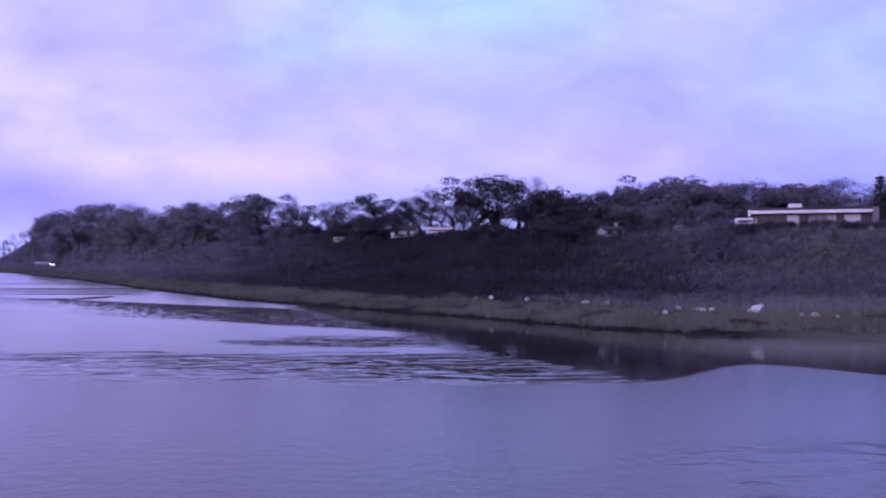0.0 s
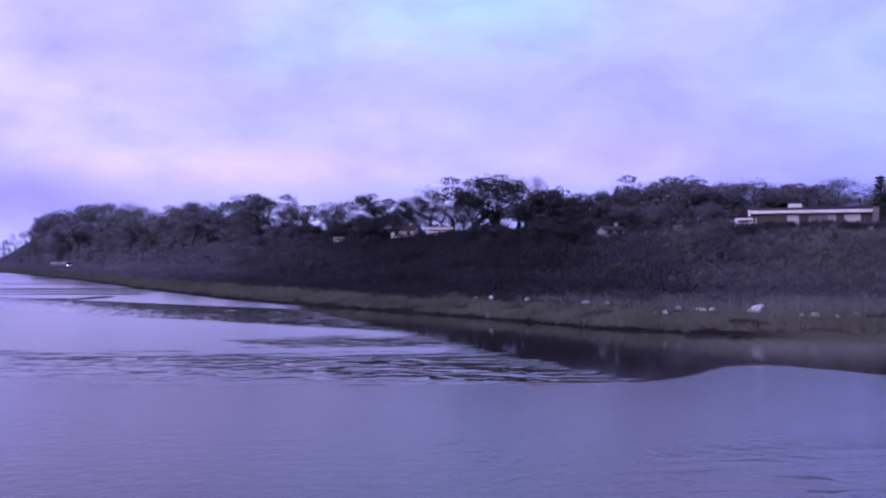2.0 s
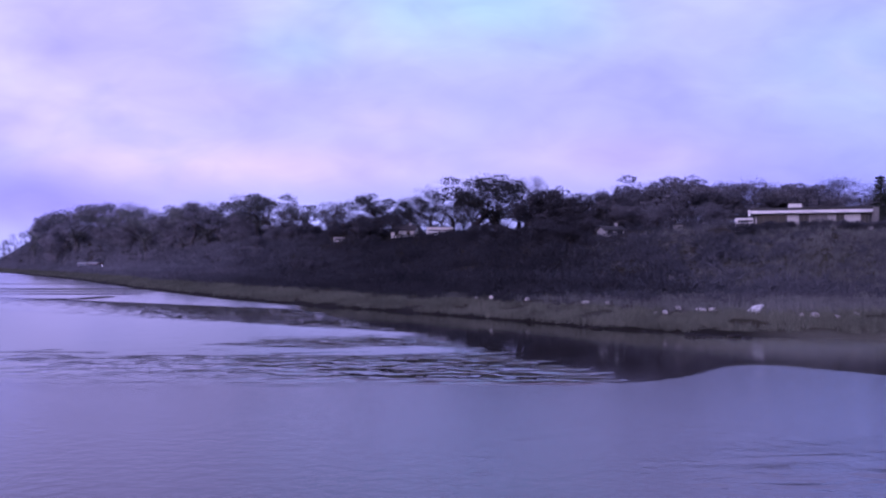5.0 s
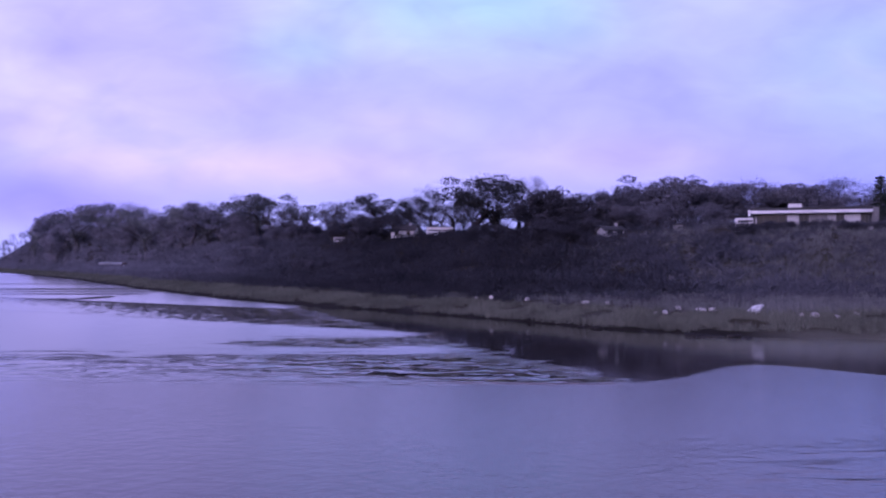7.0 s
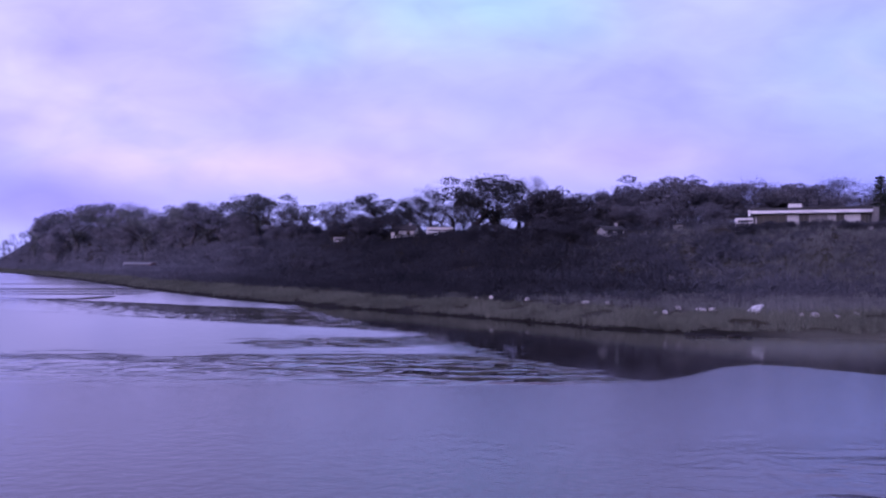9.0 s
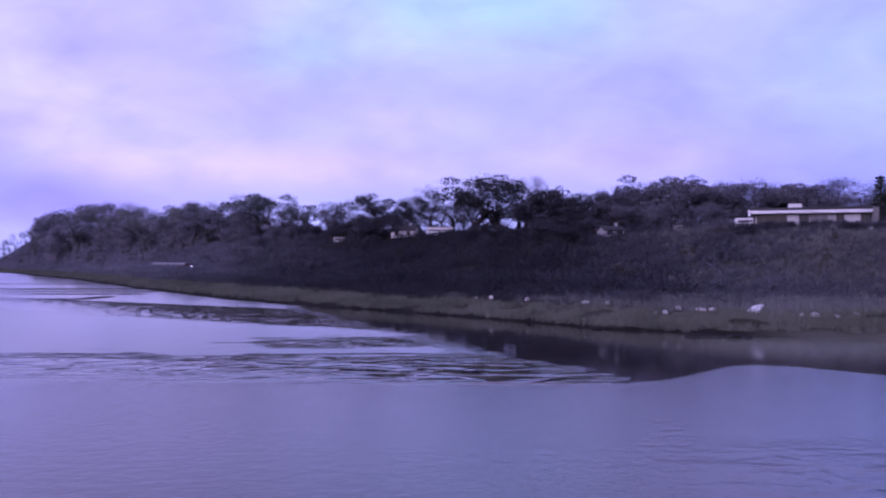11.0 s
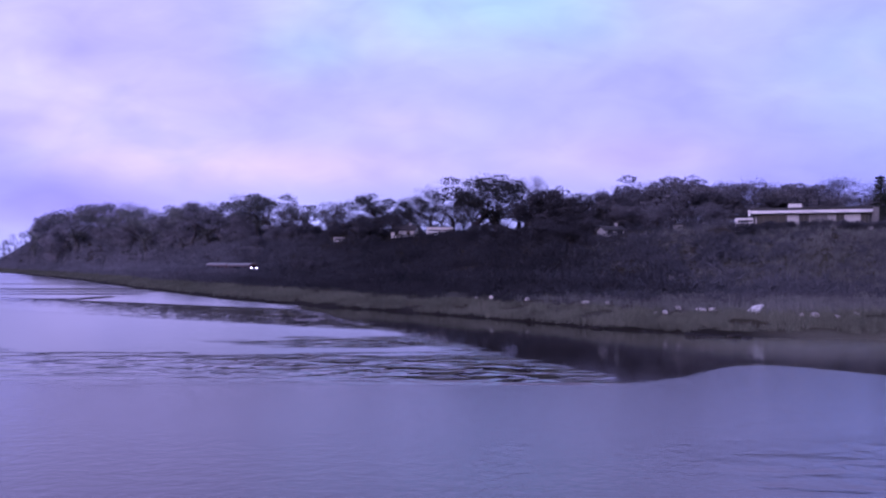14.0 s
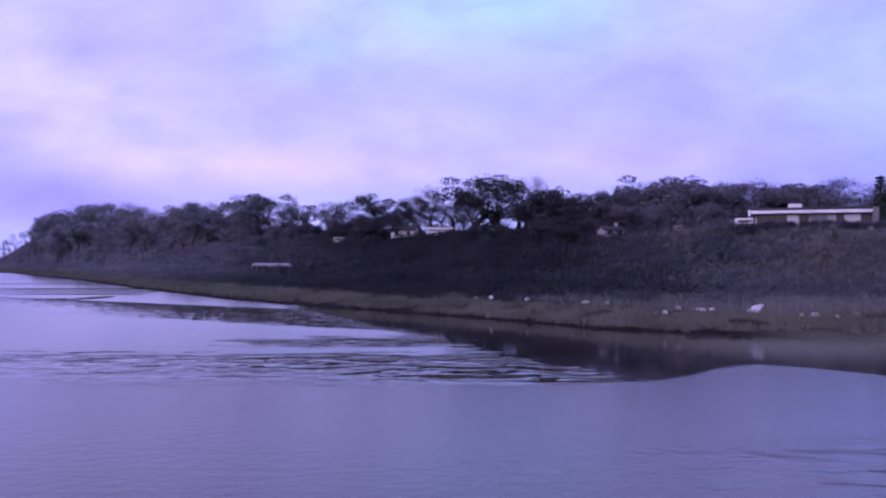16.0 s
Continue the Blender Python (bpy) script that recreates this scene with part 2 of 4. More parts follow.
# direction (east, up), spread, colour, weight
SKY_TONES = (
    (-0.46, 0.24, 0.22, 0.08, (0.68, 0.66, 0.72), 0.85),
    (-0.46, 0.13, 0.14, 0.07, (0.80, 0.73, 0.76), 0.85),
    (-0.24, 0.112, 0.22, 0.030, (0.86, 0.74, 0.78), 0.85),
    (-0.52, 0.085, 0.09, 0.035, (0.36, 0.38, 0.62), 0.8),
    (0.04, 0.31, 0.22, 0.065, (0.50, 0.88, 0.92), 0.95),
    (-0.19, 0.25, 0.07, 0.03, (0.54, 0.82, 0.86), 0.7),
    (0.50, 0.25, 0.20, 0.12, (0.42, 0.61, 0.84), 0.8),
    (0.48, 0.10, 0.16, 0.05, (0.42, 0.50, 0.74), 0.7),
    (0.20, 0.12, 0.16, 0.035, (0.72, 0.64, 0.76), 0.7),
    (-0.38, 0.255, 0.12, 0.022, (0.50, 0.52, 0.64), 0.5),
    (-0.29, 0.19, 0.06, 0.02, (0.78, 0.76, 0.80), 0.6),
    (0.04, 0.19, 0.06, 0.03, (0.46, 0.52, 0.68), 0.6),
    (-0.07, 0.22, 0.04, 0.02, (0.46, 0.52, 0.66), 0.6),
    (0.25, 0.62, 0.70, 0.22, (0.83, 0.67, 0.69), 0.9),
    (-0.46, 0.066, 0.18, 0.036, (0.41, 0.39, 0.62), 0.85),
    (0.36, 0.085, 0.18, 0.032, (0.46, 0.47, 0.74), 0.65),
    (-0.07, 0.165, 0.07, 0.02, (0.76, 0.72, 0.80), 0.6),
)

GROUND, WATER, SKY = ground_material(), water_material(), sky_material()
# west and east: how strongly haze is put into the colour there
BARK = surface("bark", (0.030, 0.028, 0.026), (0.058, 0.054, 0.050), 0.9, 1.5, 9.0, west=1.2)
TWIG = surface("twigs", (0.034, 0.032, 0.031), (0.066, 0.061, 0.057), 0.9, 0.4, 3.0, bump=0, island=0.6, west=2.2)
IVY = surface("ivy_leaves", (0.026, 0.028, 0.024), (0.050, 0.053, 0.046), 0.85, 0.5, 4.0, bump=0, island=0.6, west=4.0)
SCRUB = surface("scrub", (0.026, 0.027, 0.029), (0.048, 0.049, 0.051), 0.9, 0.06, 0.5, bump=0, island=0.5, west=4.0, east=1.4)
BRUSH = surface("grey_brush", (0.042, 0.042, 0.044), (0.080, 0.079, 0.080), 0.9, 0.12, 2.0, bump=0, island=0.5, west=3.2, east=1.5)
NEEDLES = surface("needles", (0.015, 0.022, 0.014), (0.03, 0.042, 0.024), 0.7, 0.6, 4.0, bump=0, island=0.5)
REEDS = surface("dry_reeds", (0.108, 0.114, 0.086), (0.195, 0.203, 0.156), 0.85, 0.15, 2.0, bump=0, island=0.6)
SLOPEGRASS = surface("rough_grass", (0.115, 0.118, 0.114), (0.195, 0.198, 0.190), 0.9, 0.07, 1.0, bump=0, island=0.5)
RENDERING = surface("white_render", (0.68, 0.67, 0.64), (0.80, 0.79, 0.77), 0.8, 0.5, 4.0)
FASCIA = surface("white_fascia", (0.74, 0.73, 0.71), (0.84, 0.83, 0.81), 0.6, 0.4, 5.0)
FELT = surface("roof_felt", (0.05, 0.05, 0.052), (0.085, 0.083, 0.08), 0.9, 0.5, 8.0)
TILES = surface("roof_tiles", (0.06, 0.055, 0.055), (0.10, 0.09, 0.088), 0.85, 0.6, 5.0)
DARKFRAME = surface("dark_frame", (0.03, 0.03, 0.032), (0.05, 0.05, 0.05), 0.5, 1.0, 8.0)
GREYPANEL = surface("grey_panel", (0.30, 0.29, 0.28), (0.40, 0.39, 0.37), 0.7, 0.6, 5.0)
# white render dimmed: the overhang's shade is put into its colour
SHADEDPANEL = surface("shaded_panel", (0.40, 0.39, 0.38), (0.52, 0.51, 0.49), 0.8, 0.5, 4.0)
DULLBOARD = surface("dull_boards", (0.15, 0.145, 0.14), (0.24, 0.23, 0.22), 0.85, 0.8, 6.0)
STONE = surface("pale_stone", (0.40, 0.38, 0.35), (0.62, 0.60, 0.56), 0.85, 2.0, 14.0)
DARKSTONE = surface("wet_stone", (0.02, 0.019, 0.018), (0.05, 0.047, 0.043), 0.85, 2.0, 12.0)
HULL = surface("white_hull", (0.76, 0.76, 0.75), (0.86, 0.86, 0.85), 0.35, 0.8, 8.0, bump=0.004)
RUBBER = surface("dark_rubber", (0.02, 0.02, 0.02), (0.04, 0.04, 0.04), 0.7, 2.0, 12.0)
# house wall: shade of the recess under the eave put into the colour
SHADEDWALL = surface("shaded_wall", (0.033, 0.033, 0.034), (0.062, 0.061, 0.062), 0.8, 0.6, 6.0)
DARKRED = surface("dark_door_paint", (0.05, 0.012, 0.012), (0.08, 0.018, 0.016), 0.5, 0.6, 6.0, bump=0.003)
RED = surface("red_paint", (0.045, 0.012, 0.012), (0.065, 0.017, 0.016), 0.4, 0.5, 6.0, bump=0.003)
ROOFGREY = surface("light_roof_paint", (0.17, 0.17, 0.168), (0.27, 0.268, 0.265), 0.45, 0.4, 5.0, bump=0.003)
STEEL = surface("rail_steel", (0.16, 0.13, 0.11), (0.28, 0.24, 0.21), 0.5, 1.0, 10.0, metal=0.7)
BALLAST = surface("ballast", (0.05, 0.047, 0.045), (0.11, 0.105, 0.10), 0.95, 0.8, 7.0, bump=0.06)
TIMBER = surface("sleeper_timber", (0.05, 0.04, 0.03), (0.09, 0.075, 0.06), 0.9, 1.0, 9.0)


def glass_material():
    n = Nodes("window_glass")
    n.bsdf.inputs["Base Color"].default_value = (0.03, 0.035, 0.04, 1)
    n.bsdf.inputs["Roughness"].default_value = 0.06
    pos = n.position()
    n.bump(n.noise(pos, 0.8), 0.1, 0.01)
    return n.mat


def lamp_material():
    n = Nodes("headlamp_glow")
    glow = n.node("Emission")
    glow.inputs[0].default_value = (1.0, 0.95, 0.85, 1)
    glow.inputs[1].default_value = 20.0
    n.link(glow.outputs[0], n.out.inputs[0])
    return n.mat


GLASS, LAMP = glass_material(), lamp_material()


# ---- mesh helpers ----
def raw_mesh(name, verts, faces, material):
    """A mesh from arrays of corners and equal-sided faces."""
    verts, faces = np.asarray(verts, np.float32), np.asarray(faces, np.int32)
    me = bpy.data.meshes.new(name)
    count, sides = faces.shape
    me.vertices.add(len(verts))
    me.vertices.foreach_set("co", verts.ravel())
    me.loops.add(count * sides)
    me.loops.foreach_set("vertex_index", faces.ravel())
    me.polygons.add(count)
    me.polygons.foreach_set("loop_start", np.arange(0, count * sides, sides, dtype=np.int32))
    me.update(calc_edges=True)
    me.materials.append(material)
    return me


def under(ob, parent):
    if parent is not None:
        ob.parent = parent
    return ob


def part(name, bm, material, parent=None, label="", at=None):
    me = bpy.data.meshes.new(name)
    bmesh.ops.recalc_face_normals(bm, faces=bm.faces)
    bm.to_mesh(me)
    bm.free()
    me.materials.append(material)
    ob = under(new(name, me), parent)
    if at is not None:
        ob.matrix_basis = at
    return tagged(ob, label)


def box(bm, x0, x1, y0, y1, z0, z1, bevel=0.0):
    made = bmesh.ops.create_cube(bm, size=1.0, matrix=Matrix.Translation(((x0 + x1) / 2, (y0 + y1) / 2, (z0 + z1) / 2)) @ Matrix.Diagonal((x1 - x0, y1 - y0, z1 - z0, 1)))
    if bevel:
        edges = {e for v in made["verts"] for e in v.link_edges}
        bmesh.ops.bevel(bm, geom=list(edges), offset=bevel, segments=2, affect="EDGES", profile=0.5)
    return bm


def boxed(name, material, parent, dims, bevel=0.02, label="", at=None):
    return part(name, box(bmesh.new(), *dims, bevel=bevel), material, parent, label, at)


# ---- the shore's plan ----
SHORE = [Vector(p) for p in ((-900, 1402), (-224, 430), (-151, 323), (-105, 251), (-64, 181), (-32, 131), (-17, 113), (4, 89), (14, 75), (22, 68), (36, 64), (70, 60), (140, 52), (600, 10), (3000, -300))]
SX, SY = np.array([p.x for p in SHORE]), np.array([p.y for p in SHORE])
SEG = np.hypot(np.diff(SX), np.diff(SY))
RUN = np.concatenate([[0.0], np.cumsum(SEG)]) - 1320.0


TRACK = [Vector(p) for p in ((-550.7, 885.2), (-278.1, 531.0), (-192.8, 420.0), (-33.0, 212.3), (-14.0, 186.0), (1, 162), (13, 140), (24, 122), (39, 107), (62, 96), (150, 84), (620, 40), (3000, -260))]
TX, TY = np.array([p.x for p in TRACK]), np.array([p.y for p in TRACK])


def line_coords(lx, ly, x, y):
    """Signed distance inland of a line, and the run along it, for arrays of places."""
    x, y = np.asarray(x, float), np.asarray(y, float)
    best, side, run, gone = np.full(x.shape, 1e9), np.ones(x.shape), np.zeros(x.shape), 0.0
    for i in range(len(lx) - 1):
        seg = math.hypot(lx[i + 1] - lx[i], ly[i + 1] - ly[i])
        dx, dy = (lx[i + 1] - lx[i]) / seg, (ly[i + 1] - ly[i]) / seg
        rx, ry = x - lx[i], y - ly[i]
        t = np.clip(rx * dx + ry * dy, 0, seg)
        d = np.hypot(rx - t * dx, ry - t * dy)
        closer = d < best
        best = np.where(closer, d, best)
        side = np.where(closer, np.where(dx * ry - dy * rx >= 0, 1.0, -1.0), side)
        run = np.where(closer, gone + t, run)
        gone += seg
    return best * side, run


def shore_coords(x, y):
    p, run = line_coords(SX, SY, x, y)
    return p, run - 1320.0


def track_off(x, y):
    """Distance inland of the railway, for one place."""
    return float(line_coords(TX, TY, np.array([x]), np.array([y]))[0][0])


def smooth(x, a, b):
    t = np.clip((x - a) / (b - a), 0, 1)
    return t * t * (3 - 2 * t)


def wobble(x, y, size, seed=0.0):
    return (np.sin(x / size + seed) + np.sin(y / size * 1.13 + 2.1 + seed) + np.sin((x + y) / size * 0.71 + seed * 2) + np.sin((x - 1.6 * y) / size * 0.47 + 1.3)) / 4


def height(x, y):
    """The land's height: sea bed, grassy beach, railway shelf, bluff and plateau."""
    p, s = shore_coords(x, y)
    z = np.where(p < 0, np.maximum(p * 0.12, -3.0), 0.0)
    beach = 1.3 * smooth(p, 0.0, 9.0) + (0.3 + 0.25 * smooth(-x, 0.0, 40.0)) * smooth(p, -0.1, 0.5)
    beach = beach + 0.15 * wobble(x, y, 3.0) * smooth(p, 1, 5) * (1 - smooth(p, 11, 14))
    dt = line_coords(TX, TY, x, y)[0]
    beach = beach - 0.3 * smooth(dt, -8, -4)
    top = np.interp(s, [-420, -330, -250, -100, 20, 120, 240, 330, 400], [1.5, 4.0, 18.0, 17.5, 14.5, 12.0, 11.3, 10.3, 9.9])
    wide = np.interp(s, [-250, -100, 100, 200, 300, 360], [20, 24, 40, 44, 46, 48])
    bluff = top * smooth(dt, 5, 5 + wide) ** 0.85
    inland = smooth(dt, 50, 240) * 3.5
    rough = (0.4 * wobble(x, y, 7.0) + 0.7 * wobble(x, y, 19.0, 1.7)) * smooth(dt, 7, 25)
    return z + beach + bluff + inland + rough


def land(x, y):
    return float(height(np.array([x]), np.array([y]))[0])


def from_shore(s, p):
    """The place p metres inland of the waterline at the run s."""
    i = int(np.clip(np.searchsorted(RUN, s) - 1, 0, len(SEG) - 1))
    dx, dy = (SX[i + 1] - SX[i]) / SEG[i], (SY[i + 1] - SY[i]) / SEG[i]
    t = s - RUN[i]
    return SX[i] + dx * t - dy * p, SY[i] + dy * t + dx * p


def grid_lines(lo, hi, step, far):
    inner = np.arange(lo, hi + step, step)
    out = step * np.cumsum(1.25 ** np.arange(1, 40))
    out = out[out < far]
    out = np.append(out, far)
    return np.concatenate([lo - out[::-1], inner, hi + out])


def build_ground():
    xs, ys = grid_lines(-330, 150, 2.0, 2300), grid_lines(40, 640, 2.5, 2300)
    gx, gy = np.meshgrid(xs, ys)
    gz = height(gx, gy)
    nx, ny = len(xs), len(ys)
    idx = np.arange(nx * ny).reshape(ny, nx)
    quads = np.stack([idx[:-1, :-1], idx[:-1, 1:], idx[1:, 1:], idx[1:, :-1]], -1).reshape(-1, 4)
    ob = new("ground", raw_mesh("ground", np.stack([gx, gy, gz], -1).reshape(-1, 3), quads, GROUND))
    ob.data.polygons.foreach_set("use_smooth", [True] * len(ob.data.polygons))
    return tagged(ob, "grassy shore rising to a dark winter bluff", "ground", kind="structure")


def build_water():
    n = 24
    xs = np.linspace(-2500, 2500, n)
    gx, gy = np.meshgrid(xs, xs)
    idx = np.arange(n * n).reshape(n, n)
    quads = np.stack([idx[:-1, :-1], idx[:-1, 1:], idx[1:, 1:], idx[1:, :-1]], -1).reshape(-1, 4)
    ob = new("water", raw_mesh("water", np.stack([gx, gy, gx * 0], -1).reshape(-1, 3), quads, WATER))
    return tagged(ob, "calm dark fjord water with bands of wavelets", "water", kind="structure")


def build_sky():
    az, el = np.radians(np.linspace(-62, 62, 50)), np.radians(np.linspace(-3, 52, 24))
    a, e = np.meshgrid(az, el)
    r = 2450.0
    v = np.stack([r * np.sin(a) * np.cos(e), r * np.cos(a) * np.cos(e), r * np.sin(e)], -1)
    nx, ny = len(az), len(el)
    idx = np.arange(nx * ny).reshape(ny, nx)
    quads = np.stack([idx[:-1, :-1], idx[:-1, 1:], idx[1:, 1:], idx[1:, :-1]], -1).reshape(-1, 4)
    ob = new("sky_backdrop", raw_mesh("sky_backdrop", v.reshape(-1, 3), quads, SKY))
    return tagged(ob, "soft lilac and pale blue overcast sky", "sky", kind="structure")


# ---- plants ----
def twig_cloud(rng, count, size, length, width, flat=1.0, up=0.5, shell=0.55):
    """Slim leaf- and twig-like triangles in an ellipsoid, mostly near its outside; returns (count, 3, 3)."""
    d = rng.normal(size=(count, 3))
    d /= np.linalg.norm(d, axis=1)[:, None]
    r = shell + (1 - shell) * rng.random(count) ** 0.6
    c = d * r[:, None] * size * np.array([1, 1, flat])
    way = d + rng.normal(size=(count, 3)) * 0.7 + np.array([0, 0, up])
    way /= np.linalg.norm(way, axis=1)[:, None]
    side = np.cross(way, rng.normal(size=(count, 3)))
    side /= np.linalg.norm(side, axis=1)[:, None] + 1e-9
    ln = length * (0.5 + rng.random(count))[:, None]
    w = width * (0.6 + 0.8 * rng.random(count))[:, None]
    return np.stack([c - side * w, c + side * w, c + way * ln], 1)


def tri_mesh(name, tris, material):
    tris = np.asarray(tris).reshape(-1, 3)
    return raw_mesh(name, tris, np.arange(len(tris)).reshape(-1, 3), material)


def tube(verts, faces, pts, radii, sides=5):
    base = len(verts)
    for i, (p, r) in enumerate(zip(pts, radii)):
        way = (pts[min(i + 1, len(pts) - 1)] - pts[max(i - 1, 0)])
        way = way / (np.linalg.norm(way) + 1e-9)
        a = np.cross(way, [0.31, 0.95, 0.05])
        a /= np.linalg.norm(a) + 1e-9
        b = np.cross(way, a)
        for k in range(sides):
            t = 2 * math.pi * k / sides
            verts.append(p + r * (a * math.cos(t) + b * math.sin(t)))
    for i in range(len(pts) - 1):
        for k in range(sides):
            k2 = (k + 1) % sides
            faces.append((base + i * sides + k, base + i * sides + k2, base + (i + 1) * sides + k2, base + (i + 1) * sides + k))


def grow(rng, verts, faces, tips, start, way, length, radius, level, spread, droop):
    n = 4
    pts, radii, p, d = [start], [radius], start, way
    for i in range(n):
        d = d + rng.normal(size=3) * 0.16 + np.array([0, 0, droop])
        d = d / np.linalg.norm(d)
        p = p + d * length / n
        pts.append(p)
        radii.append(radius * (1 - 0.5 * (i + 1) / n))
    tube(verts, faces, pts, radii, 6 if level == 0 else 4)
    if level >= 3:
        tips.append((p, d))
        return
    count = int(rng.integers(3, 5)) if level else int(rng.integers(4, 6))
    for k in range(count):
        t = 1.0 if k < 2 else 0.45 + 0.5 * rng.random()
        j = min(n, max(1, int(round(t * n))))
        turn = rng.normal(size=3)
        turn -= d * turn.dot(d)
        turn /= np.linalg.norm(turn)
        new_way = d * (1 - 0.45 * spread) + turn * spread * (0.7 + 0.5 * rng.random()) + np.array([0, 0, 0.18])
        grow(rng, verts, faces, tips, pts[j], new_way / np.linalg.norm(new_way), length * (0.58 + 0.22 * rng.random()), radii[j] * 0.62, level + 1, spread, droop)


def make_tree(seed, kind, label):
    """A tree ten metres tall at the origin: trunk with limbs, crown of twigs."""
    rng = np.random.default_rng(seed)
    verts, faces, tips = [], [], []
    lean = np.array([rng.normal() * 0.12, rng.normal() * 0.12, 1.0])
    tall = {"bare": 3.0, "ivy": 3.0, "dense": 2.2, "slim": 4.2}[kind]
    spread = {"bare": 0.85, "ivy": 0.78, "dense": 0.8, "slim": 0.5}[kind]
    grow(rng, verts, faces, tips, np.array([0, 0, -0.6]), lean / np.linalg.norm(lean), tall, 0.28, 0, spread, 0.03)
    verts = np.array(verts)
    scale = 9.2 / verts[:, 2].max()
    verts *= scale
    tree = new("tree")
    tree.empty_display_size = 1.0
    trunk = under(new("trunk", raw_mesh("trunk", verts, faces, BARK)), tree)
    tagged(trunk, "bare forked trunk and limbs")
    out = []
    zs = np.array([p[2] for p, d in tips]) * scale
    for p, d in tips:
        c = p * scale
        high = (c[2] - zs.min()) / (zs.max() - zs.min() + 1e-6)
        if kind == "dense" or kind == "ivy" and high > 0.4 and rng.random() < 0.4:
            out.append(c + twig_cloud(rng, 150, 0.95, 0.30, 0.06, 0.7))
        count = {"bare": 105, "ivy": 75, "dense": 40, "slim": 70}[kind]
        out.append(c + twig_cloud(rng, count, 1.05, 0.62, 0.013, 0.75, 0.7, 0.15))
    if kind in ("ivy", "dense"):
        low = verts[(verts[:, 2] > 0.5) & (verts[:, 2] < (8.0 if kind == "dense" else 4.0))]
        for c in low[rng.integers(0, len(low), 40 if kind == "dense" else 8)]:
            out.append(c + twig_cloud(rng, 40, 0.6, 0.35, 0.10, 1.0))
    if kind == "dense":
        for k in range(46):
            a, z = rng.random() * 6.28, 0.2 + 7.6 * rng.random()
            r = 3.6 * math.sqrt(max(0.1, 1 - (z / 9) ** 2)) * (0.4 + 0.6 * rng.random())
            out.append(np.array([r * math.cos(a), r * math.sin(a), z]) + twig_cloud(rng, 110, 1.1, 0.34, 0.07, 0.8))
    crown = under(new("crown", tri_mesh("crown", np.concatenate(out), {"ivy": IVY, "dense": BRUSH}.get(kind, TWIG))), tree)
    tagged(crown, {"bare": "leafless crown of fine twigs", "slim": "thin leafless upright crown", "ivy": "dark clumped crown with ivy", "dense": "dense grey-brown crown of twigs"}[kind])
    return tagged(tree, label, "tree", "trees on the bluff")


def make_conifer(seed):
    rng = np.random.default_rng(seed)
    tree = new("conifer")
    verts, faces = [], []
    tube(verts, faces, [np.array([0, 0, z]) for z in (-0.5, 3.0, 6.5, 10.0)], [0.2, 0.15, 0.08, 0.02], 6)
    out = []
    for tier in range(16):
        z = 1.0 + tier * 0.56
        r = 2.3 * (1 - z / 10.4) + 0.15
        for k in range(7):
            a = rng.random() * 6.28
            tip = np.array([r * math.cos(a), r * math.sin(a), z - 0.25 * r])
            tube(verts, faces, [np.array([0, 0, z]), tip], [0.05, 0.015], 4)
            for t in (0.4, 0.7, 1.0):
                out.append(np.array([0, 0, z]) * (1 - t) + tip * t + twig_cloud(rng, 16, 0.3, 0.3, 0.06, 0.4, 0.0))
    under(new("trunk", raw_mesh("trunk", verts, faces, BARK)), tree)
    under(new("crown", tri_mesh("crown", np.concatenate(out), NEEDLES)), tree)
    return tagged(tree, "dark spruce standing beside the bungalow", "tree", "trees on the bluff")


def stand(tree, rows, used, rng):
    """Sets copies of a tree, ten metres tall, at rows of x, y, top height above the water, width factor."""
    for x, y, top, wide in rows:
        z = land(x, y)
        k = (top - z) / 10.0
        m = pose(x, y, z, 0, 0, rng.uniform(0, 360)) @ Matrix.Diagonal((k * wide, k * wide, k, 1))
        if tree in used:
            copy_thing(tree, m).matrix_basis = m
        else:
            tree.matrix_basis = m
            used.add(tree)


def make_shrub(seed):
    """A low garden shrub about one metre tall: a few stems under a loose crown."""
    rng = np.random.default_rng(seed)
    shrub = new("shrub")
    verts, faces, out = [], [], []
    for k in range(7):
        a = rng.random() * 6.28
        tip = np.array([0.45 * math.cos(a), 0.45 * math.sin(a), 0.55 + 0.3 * rng.random()])
        tube(verts, faces, [np.array([0, 0, -0.1]), tip * 0.55, tip], [0.03, 0.02, 0.008], 4)
        out.append(tip + twig_cloud(rng, 90, 0.36, 0.16, 0.028, 0.9, 0.6, 0.3))
        out.append(tip * 0.6 + twig_cloud(rng, 60, 0.34, 0.16, 0.028, 0.9, 0.6, 0.3))
    tagged(under(new("stems", raw_mesh("stems", verts, faces, BARK)), shrub), "bare thin stems")
    under(new("crown", tri_mesh("crown", np.concatenate(out), SCRUB)), shrub)
    return tagged(shrub, "low dark garden shrub in front of a bungalow", "shrub", "shrubs before the bungalow")


def scatter(rng, template_sets, places, sizes):
    """Joined copies of small triangle clouds at places, turned and sized."""
    out = []
    for i, (x, y, z) in enumerate(places):
        t = template_sets[int(rng.integers(len(template_sets)))]
        a = rng.random() * 6.28
        c, s = math.cos(a), math.sin(a)
        k = sizes[i]
        r = np.array([[c, -s, 0], [s, c, 0], [0, 0, 0.75 + 0.5 * rng.random()]]) * k
        out.append(t @ r.T + np.array([x, y, z]))
    return np.concatenate(out)


# ground kept open round the houses: x, y, half width
CLEARINGS = ((67.0, 150, 16), (54.5, 150, 6), (-0.7, 254, 5.3), (-12.1, 254, 4.7), (35.7, 179, 3.5), (46.9, 168, 2.0), (-32.4, 265, 2.8), (-209, 472, 5.5))


